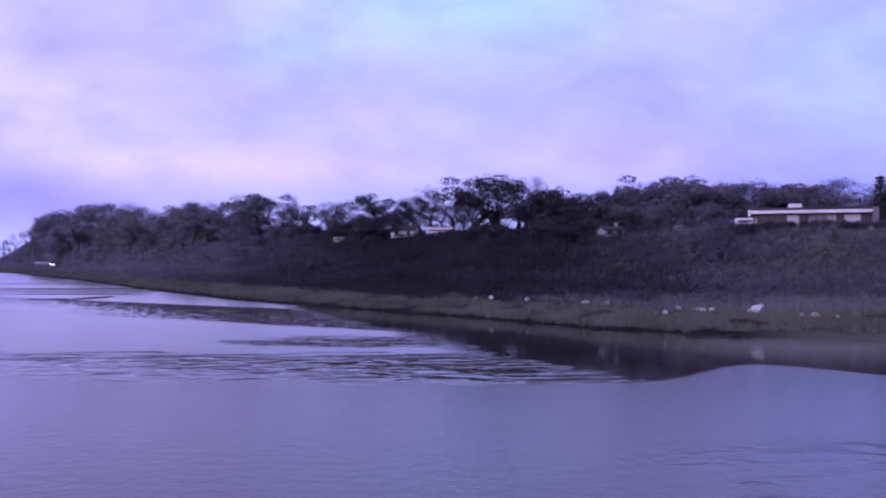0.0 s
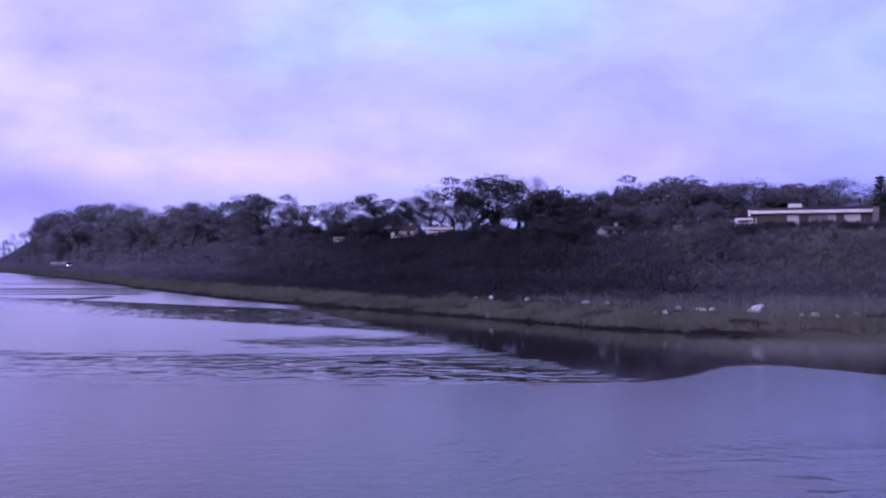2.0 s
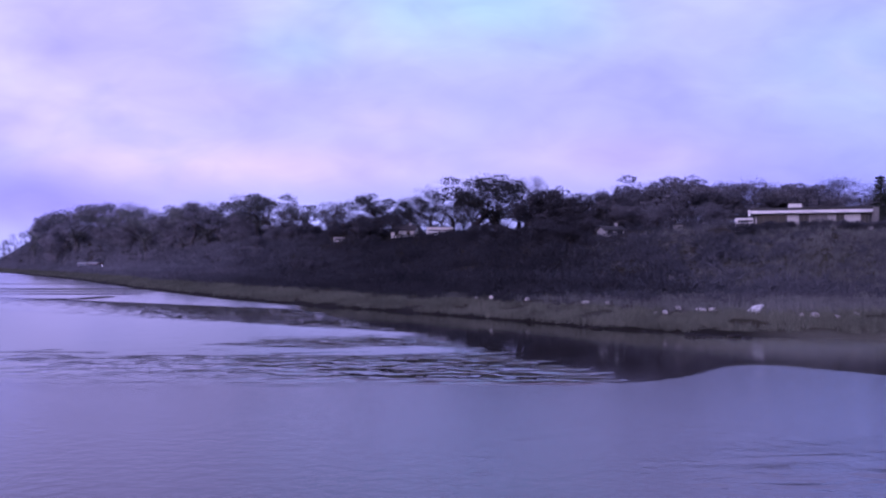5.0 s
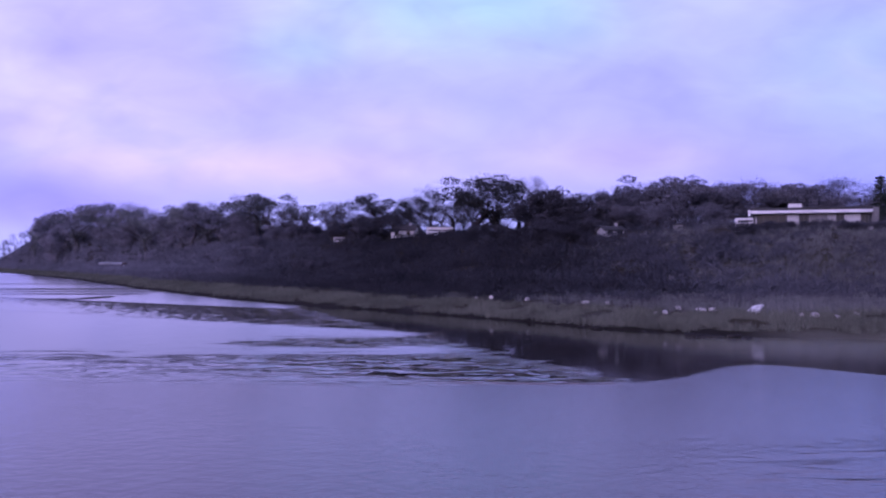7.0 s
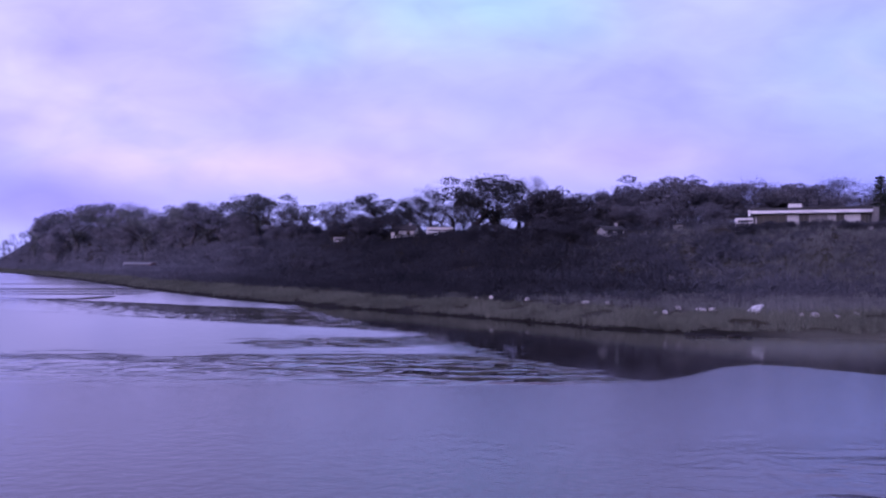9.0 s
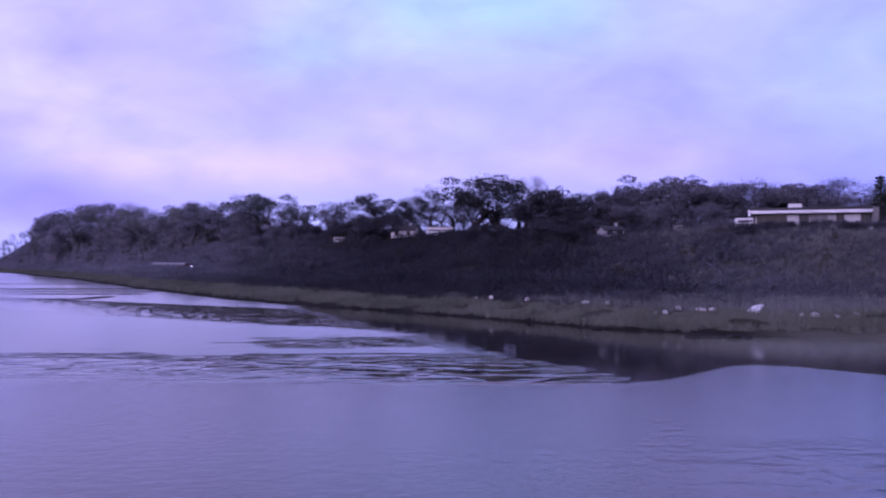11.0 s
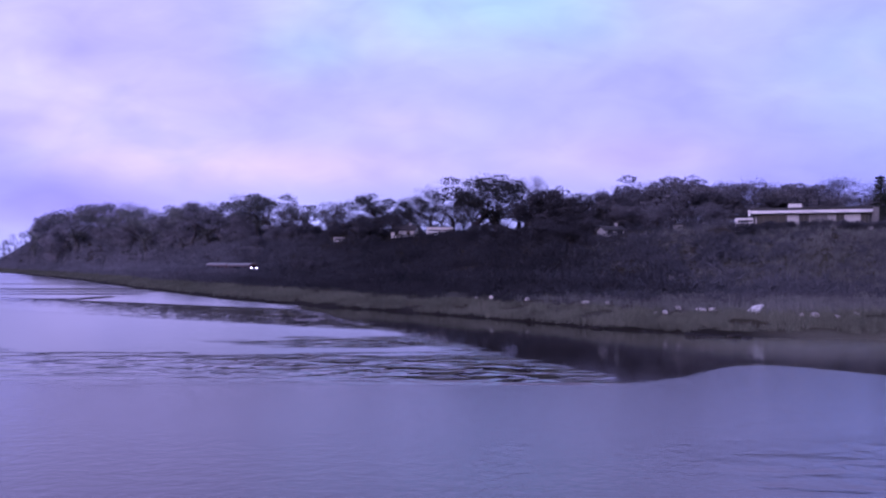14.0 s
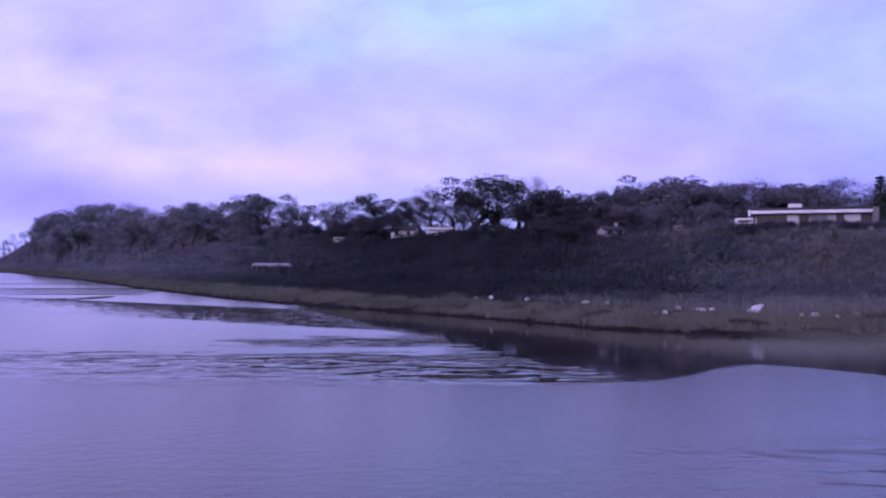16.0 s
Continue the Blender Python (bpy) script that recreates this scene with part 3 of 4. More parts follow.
def build_scrub():
    rng = np.random.default_rng(5)
    forms = []
    for k in range(6):
        lumps = [np.array([rng.normal() * 0.6, rng.normal() * 0.6, 0.5 + 0.5 * rng.random()]) + twig_cloud(rng, 45, 0.8, 0.42, 0.046, 0.9, 0.7, 0.35) for _ in range(4)]
        forms.append(np.concatenate(lumps))
    s, p = rng.uniform(-330, 345, 26000), rng.uniform(5.2, 105, 26000)
    spots = np.array([from_shore(a, c) for a, c in zip(s, p)])
    x, y = spots[:, 0], spots[:, 1]
    dt = line_coords(TX, TY, x, y)[0]
    dice = rng.random(len(x))
    keep = (np.abs(dt) > 3.4) & (dt < 54) & ((p > 10) | (x < 0.15 * y))
    keep &= ~((np.hypot((x - 50) / 17, (y - 124) / 12) < 0.9) & (dice < 0.6))
    keep &= ~((x > 0.25 * y) & (dt < 8) & (dice < 0.5))
    open_ground, near_wall = np.zeros(len(x), bool), np.zeros(len(x), bool)
    for cx, cy, wx in CLEARINGS:
        keep &= ~((np.abs(x - cx) < wx) & (y > cy - 1.6) & (y < cy + 10))
        near_wall |= (np.abs(x - cx) < wx) & (y > cy - 4.5) & (y < cy)
        open_ground |= (np.abs(x - cx) < wx) & (y > cy - 10) & (y < cy)
    size = np.where(dt < -15, rng.uniform(0.55, 1.05, len(x)), np.where(dt < 0, rng.uniform(1.3, 1.85, len(x)) * np.where(x < -135, 0.6, np.where(x < -72, 0.95, np.where(x < -38, 0.83, 1.0))), np.where(dt < 30, rng.uniform(0.8, 1.9, len(x)), rng.uniform(0.6, 1.3, len(x)))))
    size *= np.where(x > (0.29 + 0.09 * rng.normal(size=len(x)) + 0.08 * wobble(x, y, 5.0) + 0.08 * wobble(x, y, 13.0, 0.6)) * y, 0.55, 1.0)
    size = np.where(open_ground, np.where(near_wall, rng.uniform(0.75, 1.0, len(x)), rng.uniform(0.45, 0.7, len(x))), size)
    pick = np.flatnonzero(keep)[:9600]
    z = height(x, y) - 0.2
    places, sizes = np.stack([x, y, z], 1)[pick], size[pick]
    ob = new("scrub", tri_mesh("scrub", scatter(rng, forms, places, sizes), SCRUB))
    tagged(ob, "dark leafless thicket covering the bluff", "scrub", kind="stuff")


def build_reeds():
    rng = np.random.default_rng(6)
    forms = []
    for k in range(5):
        n = 26
        c = np.stack([rng.normal(size=n) * 0.3, rng.normal(size=n) * 0.3, np.zeros(n)], 1)
        w = np.stack([rng.normal(size=n), rng.normal(size=n), np.zeros(n)], 1)
        w /= np.linalg.norm(w, axis=1)[:, None]
        tip = c + np.stack([rng.normal(size=n) * 0.18, rng.normal(size=n) * 0.18, 0.5 + 0.6 * rng.random(n)], 1)
        forms.append(np.stack([c - w * 0.035, c + w * 0.035, tip], 1))
    s = 385 - 695 * rng.random(25000) ** 1.6
    p = rng.uniform(0.12, 6.0, len(s)) + np.where(s > 300, 2.5 * rng.random(len(s)), 0.0)
    spots = np.array([from_shore(a, c) for a, c in zip(s, p)])
    x, y = spots[:, 0], spots[:, 1]
    keep = wobble(x, y, 2.3) + wobble(x, y, 0.9, 2.0) > -0.62
    places = np.stack([x, y, height(x, y) - 0.03], 1)[keep]
    sizes = rng.uniform(0.35, 0.75, len(places))
    ob = new("reeds", tri_mesh("reeds", scatter(rng, forms, places, sizes), REEDS))
    tagged(ob, "strip of dry olive grass and reeds", "grass", kind="stuff")
    # rough grass on the open slope below the bungalow
    short = [f[:13] for f in forms]
    x, y = rng.uniform(8, 105, 30000), rng.uniform(72, 172, 30000)
    p, s = shore_coords(x, y)
    dt = line_coords(TX, TY, x, y)[0]
    keep = (p > 6.2) & (np.abs(dt) > 3) & (x > (np.where(p < 13, 0.15, 0.29) + 0.10 * rng.normal(size=len(x)) + 0.10 * wobble(x, y, 5.0) + 0.10 * wobble(x, y, 13.0, 0.6)) * y) & (x < 0.56 * y) & (dt < 50)
    for cx, cy, wx in CLEARINGS:
        keep &= ~((np.abs(x - cx) < wx) & (y > cy - 1.6) & (y < cy + 10))
    places = np.stack([x, y, height(x, y) - 0.03], 1)[keep]
    ob = new("rough_grass", tri_mesh("rough_grass", scatter(rng, short, places, rng.uniform(0.5, 1.0, len(places))), SLOPEGRASS))
    tagged(ob, "dull brown rough grass on a slope", "grass", kind="stuff")


build_ground()
WATER_SHEET = build_water()
CLOUDS = build_sky()
build_scrub()
build_reeds()


# ---- buildings ----
def window(parent, x0, x1, z0, z1, y, bars=1):
    w = boxed("window", DARKFRAME, parent, (x0, x1, y - 0.06, y + 0.04, z0, z1), 0.01, "dark window frame")
    step = (x1 - x0) / (bars + 1)
    for i in range(bars + 1):
        boxed("pane", GLASS, w, (x0 + i * step + 0.05, x0 + (i + 1) * step - 0.05, y - 0.075, y - 0.045, z0 + 0.06, z1 - 0.06), 0.004)
    return w


def bungalow(m):
    """Long, low house with a flat roof and a deep white fascia; its front looks towards the water."""
    h = new("bungalow")
    h.matrix_basis = m
    boxed("wall", SHADEDWALL, h, (-12.4, 8.6, 0.0, 9.0, -0.9, 2.45), 0.02, "walls with eave shade in their dark colour")
    for x0, x1, z0 in ((-6.2, -4.1, 0.3), (3.9, 6.7, 0.2)):
        boxed("panel", SHADEDPANEL, h, (x0, x1, -0.09, -0.005, z0, 2.3), 0.015, "white rendered wall panel, eave shade in its tone")
    boxed("roof", FELT, h, (-12.9, 8.6, -1.25, 10.0, 2.93, 3.6), 0.03, "flat felted roof with a dark edge")
    boxed("fascia", FASCIA, h, (-12.95, 8.65, -1.33, -1.255, 2.62, 3.1), 0.015, "deep white fascia board")
    boxed("soffit", FASCIA, h, (-12.8, 8.5, -1.25, 9.9, 2.54, 2.92), 0.01)
    c = boxed("chimney", RENDERING, h, (-5.8, -3.3, 2.5, 4.4, 3.61, 4.6), 0.12, "broad pale chimney block")
    boxed("cap", FELT, c, (-5.95, -3.15, 2.35, 4.55, 4.604, 4.8), 0.03)
    for x0, x1, b in ((-11.8, -6.5, 3), (-3.9, -2.5, 1), (2.6, 3.7, 1), (6.9, 8.0, 1)):
        window(h, x0, x1, 0.1, 2.3, -0.02, b)
    # middle panel in a duller tone, with the overhang's shade painted in
    boxed("panel", DULLBOARD, h, (-2.3, 0.7, -0.08, -0.005, 0.3, 2.3), 0.01, "pale board panel, eave shade in its tone")
    boxed("panel", GREYPANEL, h, (0.85, 2.45, -0.08, -0.005, 0.9, 2.3), 0.01, "grey panel")
    boxed("end_screen", FASCIA, h, (-13.35, -12.99, -0.9, 0.6, 0.6, 3.35), 0.03)
    boxed("end_block", DULLBOARD, h, (8.66, 9.9, 0.2, 3.0, -0.9, 3.5), 0.05, "low pale block at the end of the house")
    boxed("terrace", GREYPANEL, h, (-12.0, 8.4, -3.2, -0.01, -0.7, -0.12), 0.03, "low concrete terrace")
    return tagged(h, "long white flat-roofed bungalow on the bluff", "house")


def shed(m, w=3.4, d=3.0, tall=2.2, label="small white flat-roofed outbuilding beside a bungalow", wallmat=RENDERING):
    h = new("outbuilding")
    h.matrix_basis = m
    boxed("wall", wallmat, h, (-w / 2, w / 2, 0, d, -0.6, tall), 0.02)
    boxed("roof", FELT, h, (-w / 2 - 0.15, w / 2 + 0.15, -0.2, d + 0.15, tall + 0.004, tall + 0.16), 0.02)
    window(h, -w / 2 + 0.5, w / 2 - 0.6, 1.15, 1.5, -0.02, 2)
    boxed("door", DARKFRAME, h, (w / 2 - 0.5, w / 2 - 0.1, -0.05, 0.02, -0.1, 1.9), 0.01)
    return tagged(h, label, "outbuilding")


def cottage(m, w, d, wall, ridge, roof, label, wallmat=RENDERING):
    """Plain house with a gabled roof, its ridge along its length."""
    h = new("house")
    h.matrix_basis = m
    boxed("wall", wallmat, h, (-w / 2, w / 2, 0, d, -0.8, wall), 0.02, "pale rendered wall")
    bm = bmesh.new()
    a = 0.35
    prof = [(-a, wall - 0.1), (d / 2, wall + ridge), (d + a, wall - 0.1), (d + a, wall + 0.1), (d / 2, wall + ridge + 0.24), (-a, wall + 0.1)]
    ends = [[bm.verts.new((x, y, z)) for y, z in prof] for x in (-w / 2 - a, w / 2 + a)]
    for i in range(6):
        bm.faces.new((ends[0][i], ends[0][(i + 1) % 6], ends[1][(i + 1) % 6], ends[1][i]))
    for e in ends:
        bm.faces.new(e)
    part("roof", bm, roof, h)
    for x in (-w / 2, w / 2 - 0.2):
        bm = bmesh.new()
        tri = [[bm.verts.new((x + k, y, z)) for y, z in ((0.05, wall - 0.05), (d - 0.05, wall - 0.05), (d / 2, wall + ridge - 0.05))] for k in (0, 0.2)]
        bm.faces.new(tri[0]), bm.faces.new(tri[1])
        for i in range(3):
            bm.faces.new((tri[0][i], tri[0][(i + 1) % 3], tri[1][(i + 1) % 3], tri[1][i]))
        part("gable", bm, wallmat, h)
    c = boxed("chimney", GREYPANEL, h, (w * 0.2, w * 0.2 + 0.6, d / 2 - 0.3, d / 2 + 0.3, wall + ridge * 0.6, wall + ridge + 0.9), 0.02)
    boxed("cap", FELT, c, (w * 0.2 - 0.06, w * 0.2 + 0.66, d / 2 - 0.36, d / 2 + 0.36, wall + ridge + 0.9, wall + ridge + 1.0), 0.01)
    n = max(2, int(w / 3))
    for i in range(n):
        x = -w / 2 + (i + 0.5) * w / n
        window(h, x - 0.6, x + 0.6, 0.8, 2.0, -0.02, 1)
    return tagged(h, label, "house")


def at_place(x, y, turn=0.0, lift=0.0):
    return pose(x, y, land(x, y) + lift, 0, 0, turn)


# ---- beach things ----
def lump(rng, w, d, h, detail=2):
    bm = bmesh.new()
    bmesh.ops.create_icosphere(bm, subdivisions=detail, radius=0.5)
    off = rng.random() * 90
    for v in bm.verts:
        n = noise.noise(v.co * 2.2 + Vector((off, 0, 0))) * 0.28 + noise.noise(v.co * 5 + Vector((0, off, 0))) * 0.08
        v.co *= 1 + n
        v.co = Vector((v.co.x * w, v.co.y * d, max(v.co.z, -0.3) * h))
    return bm


def stone(rng, x, y, w, h, material, label, category="stone"):
    z = land(x, y)
    ob = part("stone", lump(rng, w, w * 0.7, h), material, None, label, pose(x, y, max(z, -0.05) + h * 0.26, 0, 0, rng.uniform(0, 360)))
    for f in ob.data.polygons:
        f.use_smooth = True
    return tagged(ob, category=category, group="stones along the beach")


def dinghy(m):
    """Small white boat turned keel up on the grass, tilted on its side."""
    boat = new("dinghy")
    boat.matrix_basis = m
    bm = bmesh.new()
    rings = []
    for i in range(13):
        t = i / 12
        half = 0.5 * (math.sin(math.pi * min(1, 0.12 + t * 0.75)) ** 0.7) * (1 - 0.96 * max(0, t - 0.55) / 0.45)
        deep = 0.42 * (1 - 0.5 * max(0, t - 0.7) / 0.3)
        ring = []
        for k in range(11):
            a = math.pi * k / 10
            ring.append(bm.verts.new((-1.0 + 2.0 * t, half * math.cos(a), deep * math.sin(a) ** 0.7)))
        rings.append(ring)
    for a, b in zip(rings, rings[1:]):
        for k in range(10):
            bm.faces.new((a[k], a[k + 1], b[k + 1], b[k]))
    bm.faces.new(rings[0])
    bm.faces.new(list(reversed(rings[-1])))
    hull = part("hull", bm, HULL, boat, "white upturned hull")
    hull.modifiers.new("thickness", "SOLIDIFY").thickness = 0.03
    boxed("keel", HULL, boat, (-0.95, 0.75, -0.02, 0.02, 0.41, 0.47), 0.008)
    boxed("transom_edge", RUBBER, boat, (-1.04, -1.0, -0.24, 0.24, 0.02, 0.34), 0.01, "dark stern board")
    for sgn in (-1, 1):
        boxed("gunwale", RUBBER, boat, (-1.0, 0.55, sgn * 0.5 - 0.03, sgn * 0.5 + 0.03, -0.03, 0.04), 0.015, "dark rubbing strip")
    return tagged(boat, "small white dinghy lying keel up on the grass", "boat")


# ---- railway ----
RAIL_Z = 1.42


def track_point(d):
    """A place on the straight track, d metres on from where the train's front starts."""
    return -192.8 + 0.6097 * d, 420.0 - 0.7926 * d


def sweep(bm, path, prof):
    """A profile of (across, height) points carried along a level path of (x, y) points."""
    rows = []
    for k, (x, y) in enumerate(path):
        x0, y0 = path[max(k - 1, 0)]
        x1, y1 = path[min(k + 1, len(path) - 1)]
        d = math.hypot(x1 - x0, y1 - y0)
        nx, ny = -(y1 - y0) / d, (x1 - x0) / d
        rows.append([bm.verts.new((x + nx * a, y + ny * a, z)) for a, z in prof])
    n = len(prof)
    for a, b in zip(rows, rows[1:]):
        for k in range(n):
            bm.faces.new((a[k], b[k], b[(k + 1) % n], a[(k + 1) % n]))
    bm.faces.new(rows[0])
    bm.faces.new(rows[-1])
    return bm


def build_track():
    path = []
    for i in range(len(TX) - 3):
        seg = math.hypot(TX[i + 1] - TX[i], TY[i + 1] - TY[i])
        for k in range(max(1, int(seg / 6))):
            f = k / max(1, int(seg / 6))
            path.append((TX[i] + (TX[i + 1] - TX[i]) * f, TY[i] + (TY[i + 1] - TY[i]) * f))
    tr = new("railway_track")
    part("ballast", sweep(bmesh.new(), path, [(-3.2, 0.2), (-1.6, RAIL_Z - 0.2), (1.6, RAIL_Z - 0.2), (3.2, 0.2)]), BALLAST, tr, "grey stone ballast bank")
    for y in (-0.75, 0.75):
        rail = [(y - 0.035, RAIL_Z - 0.15), (y - 0.035, RAIL_Z), (y + 0.035, RAIL_Z), (y + 0.035, RAIL_Z - 0.15)]
        part("rail", sweep(bmesh.new(), path, rail), STEEL, tr, "rusty steel rail")
    verts, faces = [], []
    for (x0, y0), (x1, y1) in zip(path, path[1:]):
        seg = math.hypot(x1 - x0, y1 - y0)
        dx, dy = (x1 - x0) / seg, (y1 - y0) / seg
        for k in range(int(seg / 0.65)):
            cx, cy, base = x0 + dx * 0.65 * k, y0 + dy * 0.65 * k, len(verts)
            for z in (RAIL_Z - 0.27, RAIL_Z - 0.155):
                for a, c in ((-0.12, -1.25), (0.12, -1.25), (0.12, 1.25), (-0.12, 1.25)):
                    verts.append((cx + dx * a - dy * c, cy + dy * a + dx * c, z))
            for f in ((0, 1, 5, 4), (1, 2, 6, 5), (2, 3, 7, 6), (3, 0, 4, 7), (4, 5, 6, 7)):
                faces.append([base + v for v in f])
    sl = under(new("sleepers", raw_mesh("sleepers", verts, faces, TIMBER)), tr)
    tagged(sl, "close row of timber sleepers", kind="stuff")
    tagged(tr, "single railway line along the foot of the bluff", "railway", kind="structure")


def car_body(name, length, parent, x0):
    """One car: x runs forwards from x0, rails at z 0."""
    prof = [(-1.38, 0.75), (-1.42, 1.3), (-1.42, 2.9), (-1.25, 3.35), (-0.8, 3.62), (0, 3.74), (0.8, 3.62), (1.25, 3.35), (1.42, 2.9), (1.42, 1.3), (1.38, 0.75)]
    bm = bmesh.new()
    xs = [0, 0.25, 1.0, length - 1.0, length - 0.25, length]
    sc = [0.9, 0.97, 1, 1, 0.97, 0.9]
    rows = [[bm.verts.new((x0 + x, y * k, 0.75 + (z - 0.75) * k)) for y, z in prof] for x, k in zip(xs, sc)]
    for a, b in zip(rows, rows[1:]):
        for k in range(len(prof)):
            k2 = (k + 1) % len(prof)
            bm.faces.new((a[k], b[k], b[k2], a[k2]))
    bm.faces.new(rows[0])
    bm.faces.new(rows[-1])
    return part(name, bm, RED, parent, "dark red painted car body")


def train():
    t = new("railcar")
    for x0, length in ((-15.6, 15.6), (-31.8, 15.6)):
        body = car_body("car_body", length, t, x0)
        bm = bmesh.new()
        prof = [(-1.34, 3.2), (-1.2, 3.46), (-0.75, 3.7), (0, 3.83), (0.75, 3.7), (1.2, 3.46), (1.34, 3.2)]
        rows = [[bm.verts.new((x, y, z)) for y, z in prof] for x in (x0 + 0.3, x0 + length - 0.3)]
        for k in range(6):
            bm.faces.new((rows[0][k], rows[1][k], rows[1][k + 1], rows[0][k + 1]))
        for r in rows:
            bm.faces.new(r)
        bm.faces.new((rows[0][0], rows[0][6], rows[1][6], rows[1][0]))
        part("roof", bm, ROOFGREY, body, "pale grey roof")
        for sgn in (-1, 1):
            boxed("window_band", GLASS, body, (x0 + 1.4, x0 + length - 1.4, sgn * 1.42 - 0.02, sgn * 1.42 + 0.02, 1.95, 2.8), 0.01, "dark window band")
            for dx in (3.2, length - 4.4):
                boxed("door", DARKRED, body, (x0 + dx, x0 + dx + 1.2, sgn * 1.43 - 0.02, sgn * 1.43 + 0.03, 0.8, 2.85), 0.01)
        for dx in (2.6, length - 2.6):
            bogie = boxed("bogie", DARKFRAME, t, (x0 + dx - 1.3, x0 + dx + 1.3, -1.1, 1.1, 0.35, 0.74), 0.04)
            for wx in (-0.9, 0.9):
                for sgn in (-1, 1):
                    bm = bmesh.new()
                    bmesh.ops.create_cone(bm, cap_ends=True, segments=20, radius1=0.42, radius2=0.42, depth=0.12, matrix=pose(x0 + dx + wx, sgn * 0.75, 0.43, 90))
                    part("wheel", bm, STEEL, bogie)
    boxed("cab_window", GLASS, t, (-0.13, 0.04, -1.05, 1.05, 2.3, 3.0), 0.02, "dark windscreen")
    boxed("front_panel", FASCIA, t, (-0.1, 0.03, -1.1, 1.1, 1.9, 2.25), 0.02, "white warning panel")
    boxed("coupling", DARKFRAME, t, (-16.3, -15.5, -0.9, 0.9, 0.9, 3.1), 0.03, "dark gangway bellows")
    for y, z, r in ((-0.8, 2.5, 0.14), (0.8, 2.5, 0.14)):
        bm = bmesh.new()
        bmesh.ops.create_cone(bm, cap_ends=True, segments=16, radius1=r, radius2=r * 0.8, depth=0.14, matrix=pose(0.05, y, z, 0, 90))
        part("headlamp", bm, LAMP, t, "bright round headlamp")
    return tagged(t, "dark red two-car diesel train with a pale roof", "train")


RNG = random.Random(11)
USED = set()
bungalow(pose(67.2, 150.8, 11.95, 0, 0, -18) @ Matrix.Diagonal((0.925, 0.925, 0.95, 1)))
shed(pose(53.1, 149.2, 11.55, 0, 0, -18), 3.5, 3.0, 1.95)
shed(at_place(-0.9, 256, 3, 0.35), 8.0, 5.0, 2.3, "low white flat-roofed house behind open trees")
cottage(at_place(-12.1, 254, -12, -0.2), 7.2, 6.0, 2.2, 1.6, TILES, "small pale gabled house among bare trees")
cottage(at_place(36.2, 179, 15, -0.7), 4.4, 4.0, 1.7, 0.8, FELT, "little grey cabin in dark scrub", GREYPANEL)
shed(at_place(46.9, 168, 0, -0.8), 1.9, 2.0, 1.9, "tiny grey garden hut in dark scrub", DULLBOARD)
shed(at_place(-32.4, 265, 5, -0.5), 3.4, 3.0, 2.0, "small grey shed under bare trees", GREYPANEL)
shed(at_place(-213.0, 476, 8, -0.6), 3.2, 3.0, 2.4, "distant pale hut among trees on the bluff")
shed(at_place(-205.5, 472, 8, -0.9), 3.0, 3.0, 2.2, "distant pale hut among trees on the bluff")
SHRUB = make_shrub(8)
for k in range(26):
    x, y = 51.2 + 1.12 * k + RNG.uniform(-0.3, 0.3), (146.6 if k < 7 else 145.6) + RNG.uniform(-0.5, 0.5)
    size = max(0.7, (12.5 if k > 3 else 12.15) + RNG.uniform(-0.15, 0.2) - land(x, y))
    m = pose(x, y, land(x, y), 0, 0, RNG.uniform(0, 360)) @ Matrix.Diagonal((size * 1.2, size * 1.2, size, 1))
    ob = SHRUB if k == 0 else copy_thing(SHRUB, m)
    ob.matrix_basis = m
build_track()
TRAIN = train()
# low trees between the railway and the beach
stand(make_tree(61, "dense", "low dense tree beside the railway line"), ((-30.8, 190.0, 6.3, 1.25), (-28.6, 188.0, 6.0, 1.25), (-26.2, 186.0, 6.2, 1.2)), USED, RNG)
# groves along the edge of the bluff: x, y, height of the top above the water, width
stand(make_tree(20, "bare", "leafless wind-shaped tree on the bluff"), (
    (-361.5, 701.5, 23.2, 0.52),
    (-157.4, 414.5, 34.6, 1.5),
    (-58.7, 311.5, 24.4, 1.5),
    (-15.0, 269.0, 25.5, 1.35),
    (49.4, 228.0, 25.8, 1.5),
    (81.1, 234.5, 28.3, 1.35),
    (104.4, 215.0, 26.7, 1.5),
    (-242.7, 524.5, 28.9, 1.15),
    (-192.6, 475.5, 30.9, 1.26),
    (-151.4, 427.0, 28.7, 1.19),
    (-117.1, 399.0, 27.5, 1.21),
    (-77.8, 354.0, 26.2, 1.48),
    (-61.2, 352.0, 28.0, 1.07),
    (-30.1, 315.0, 24.2, 1.14),
    (-11.1, 294.0, 24.8, 1.07),
    (11.0, 284.5, 27.4, 1.48),
    (23.6, 265.0, 24.5, 1.15),
), USED, RNG)
stand(make_tree(21, "bare", "leafless wind-shaped tree on the bluff"), (
    (-315.2, 624.5, 26.3, 0.6),
    (-138.0, 382.0, 30.6, 1.5),
    (-39.4, 290.5, 26.1, 1.5),
    (-2.4, 296.5, 32.6, 1.2),
    (55.0, 238.0, 28.8, 1.5),
    (83.6, 230.5, 28.2, 1.35),
    (106.6, 211.0, 25.5, 1.5),
    (-239.7, 532.5, 33.1, 1.17),
    (-173.8, 447.5, 31.0, 1.31),
    (-154.5, 444.0, 30.7, 1.26),
    (-111.2, 396.0, 28.2, 1.1),
    (-72.6, 358.5, 28.1, 1.33),
    (-48.1, 340.0, 25.8, 1.08),
    (-24.3, 308.0, 25.1, 1.24),
    (-3.6, 300.0, 24.2, 1.09),
    (14.3, 266.5, 26.7, 1.23),
), USED, RNG)
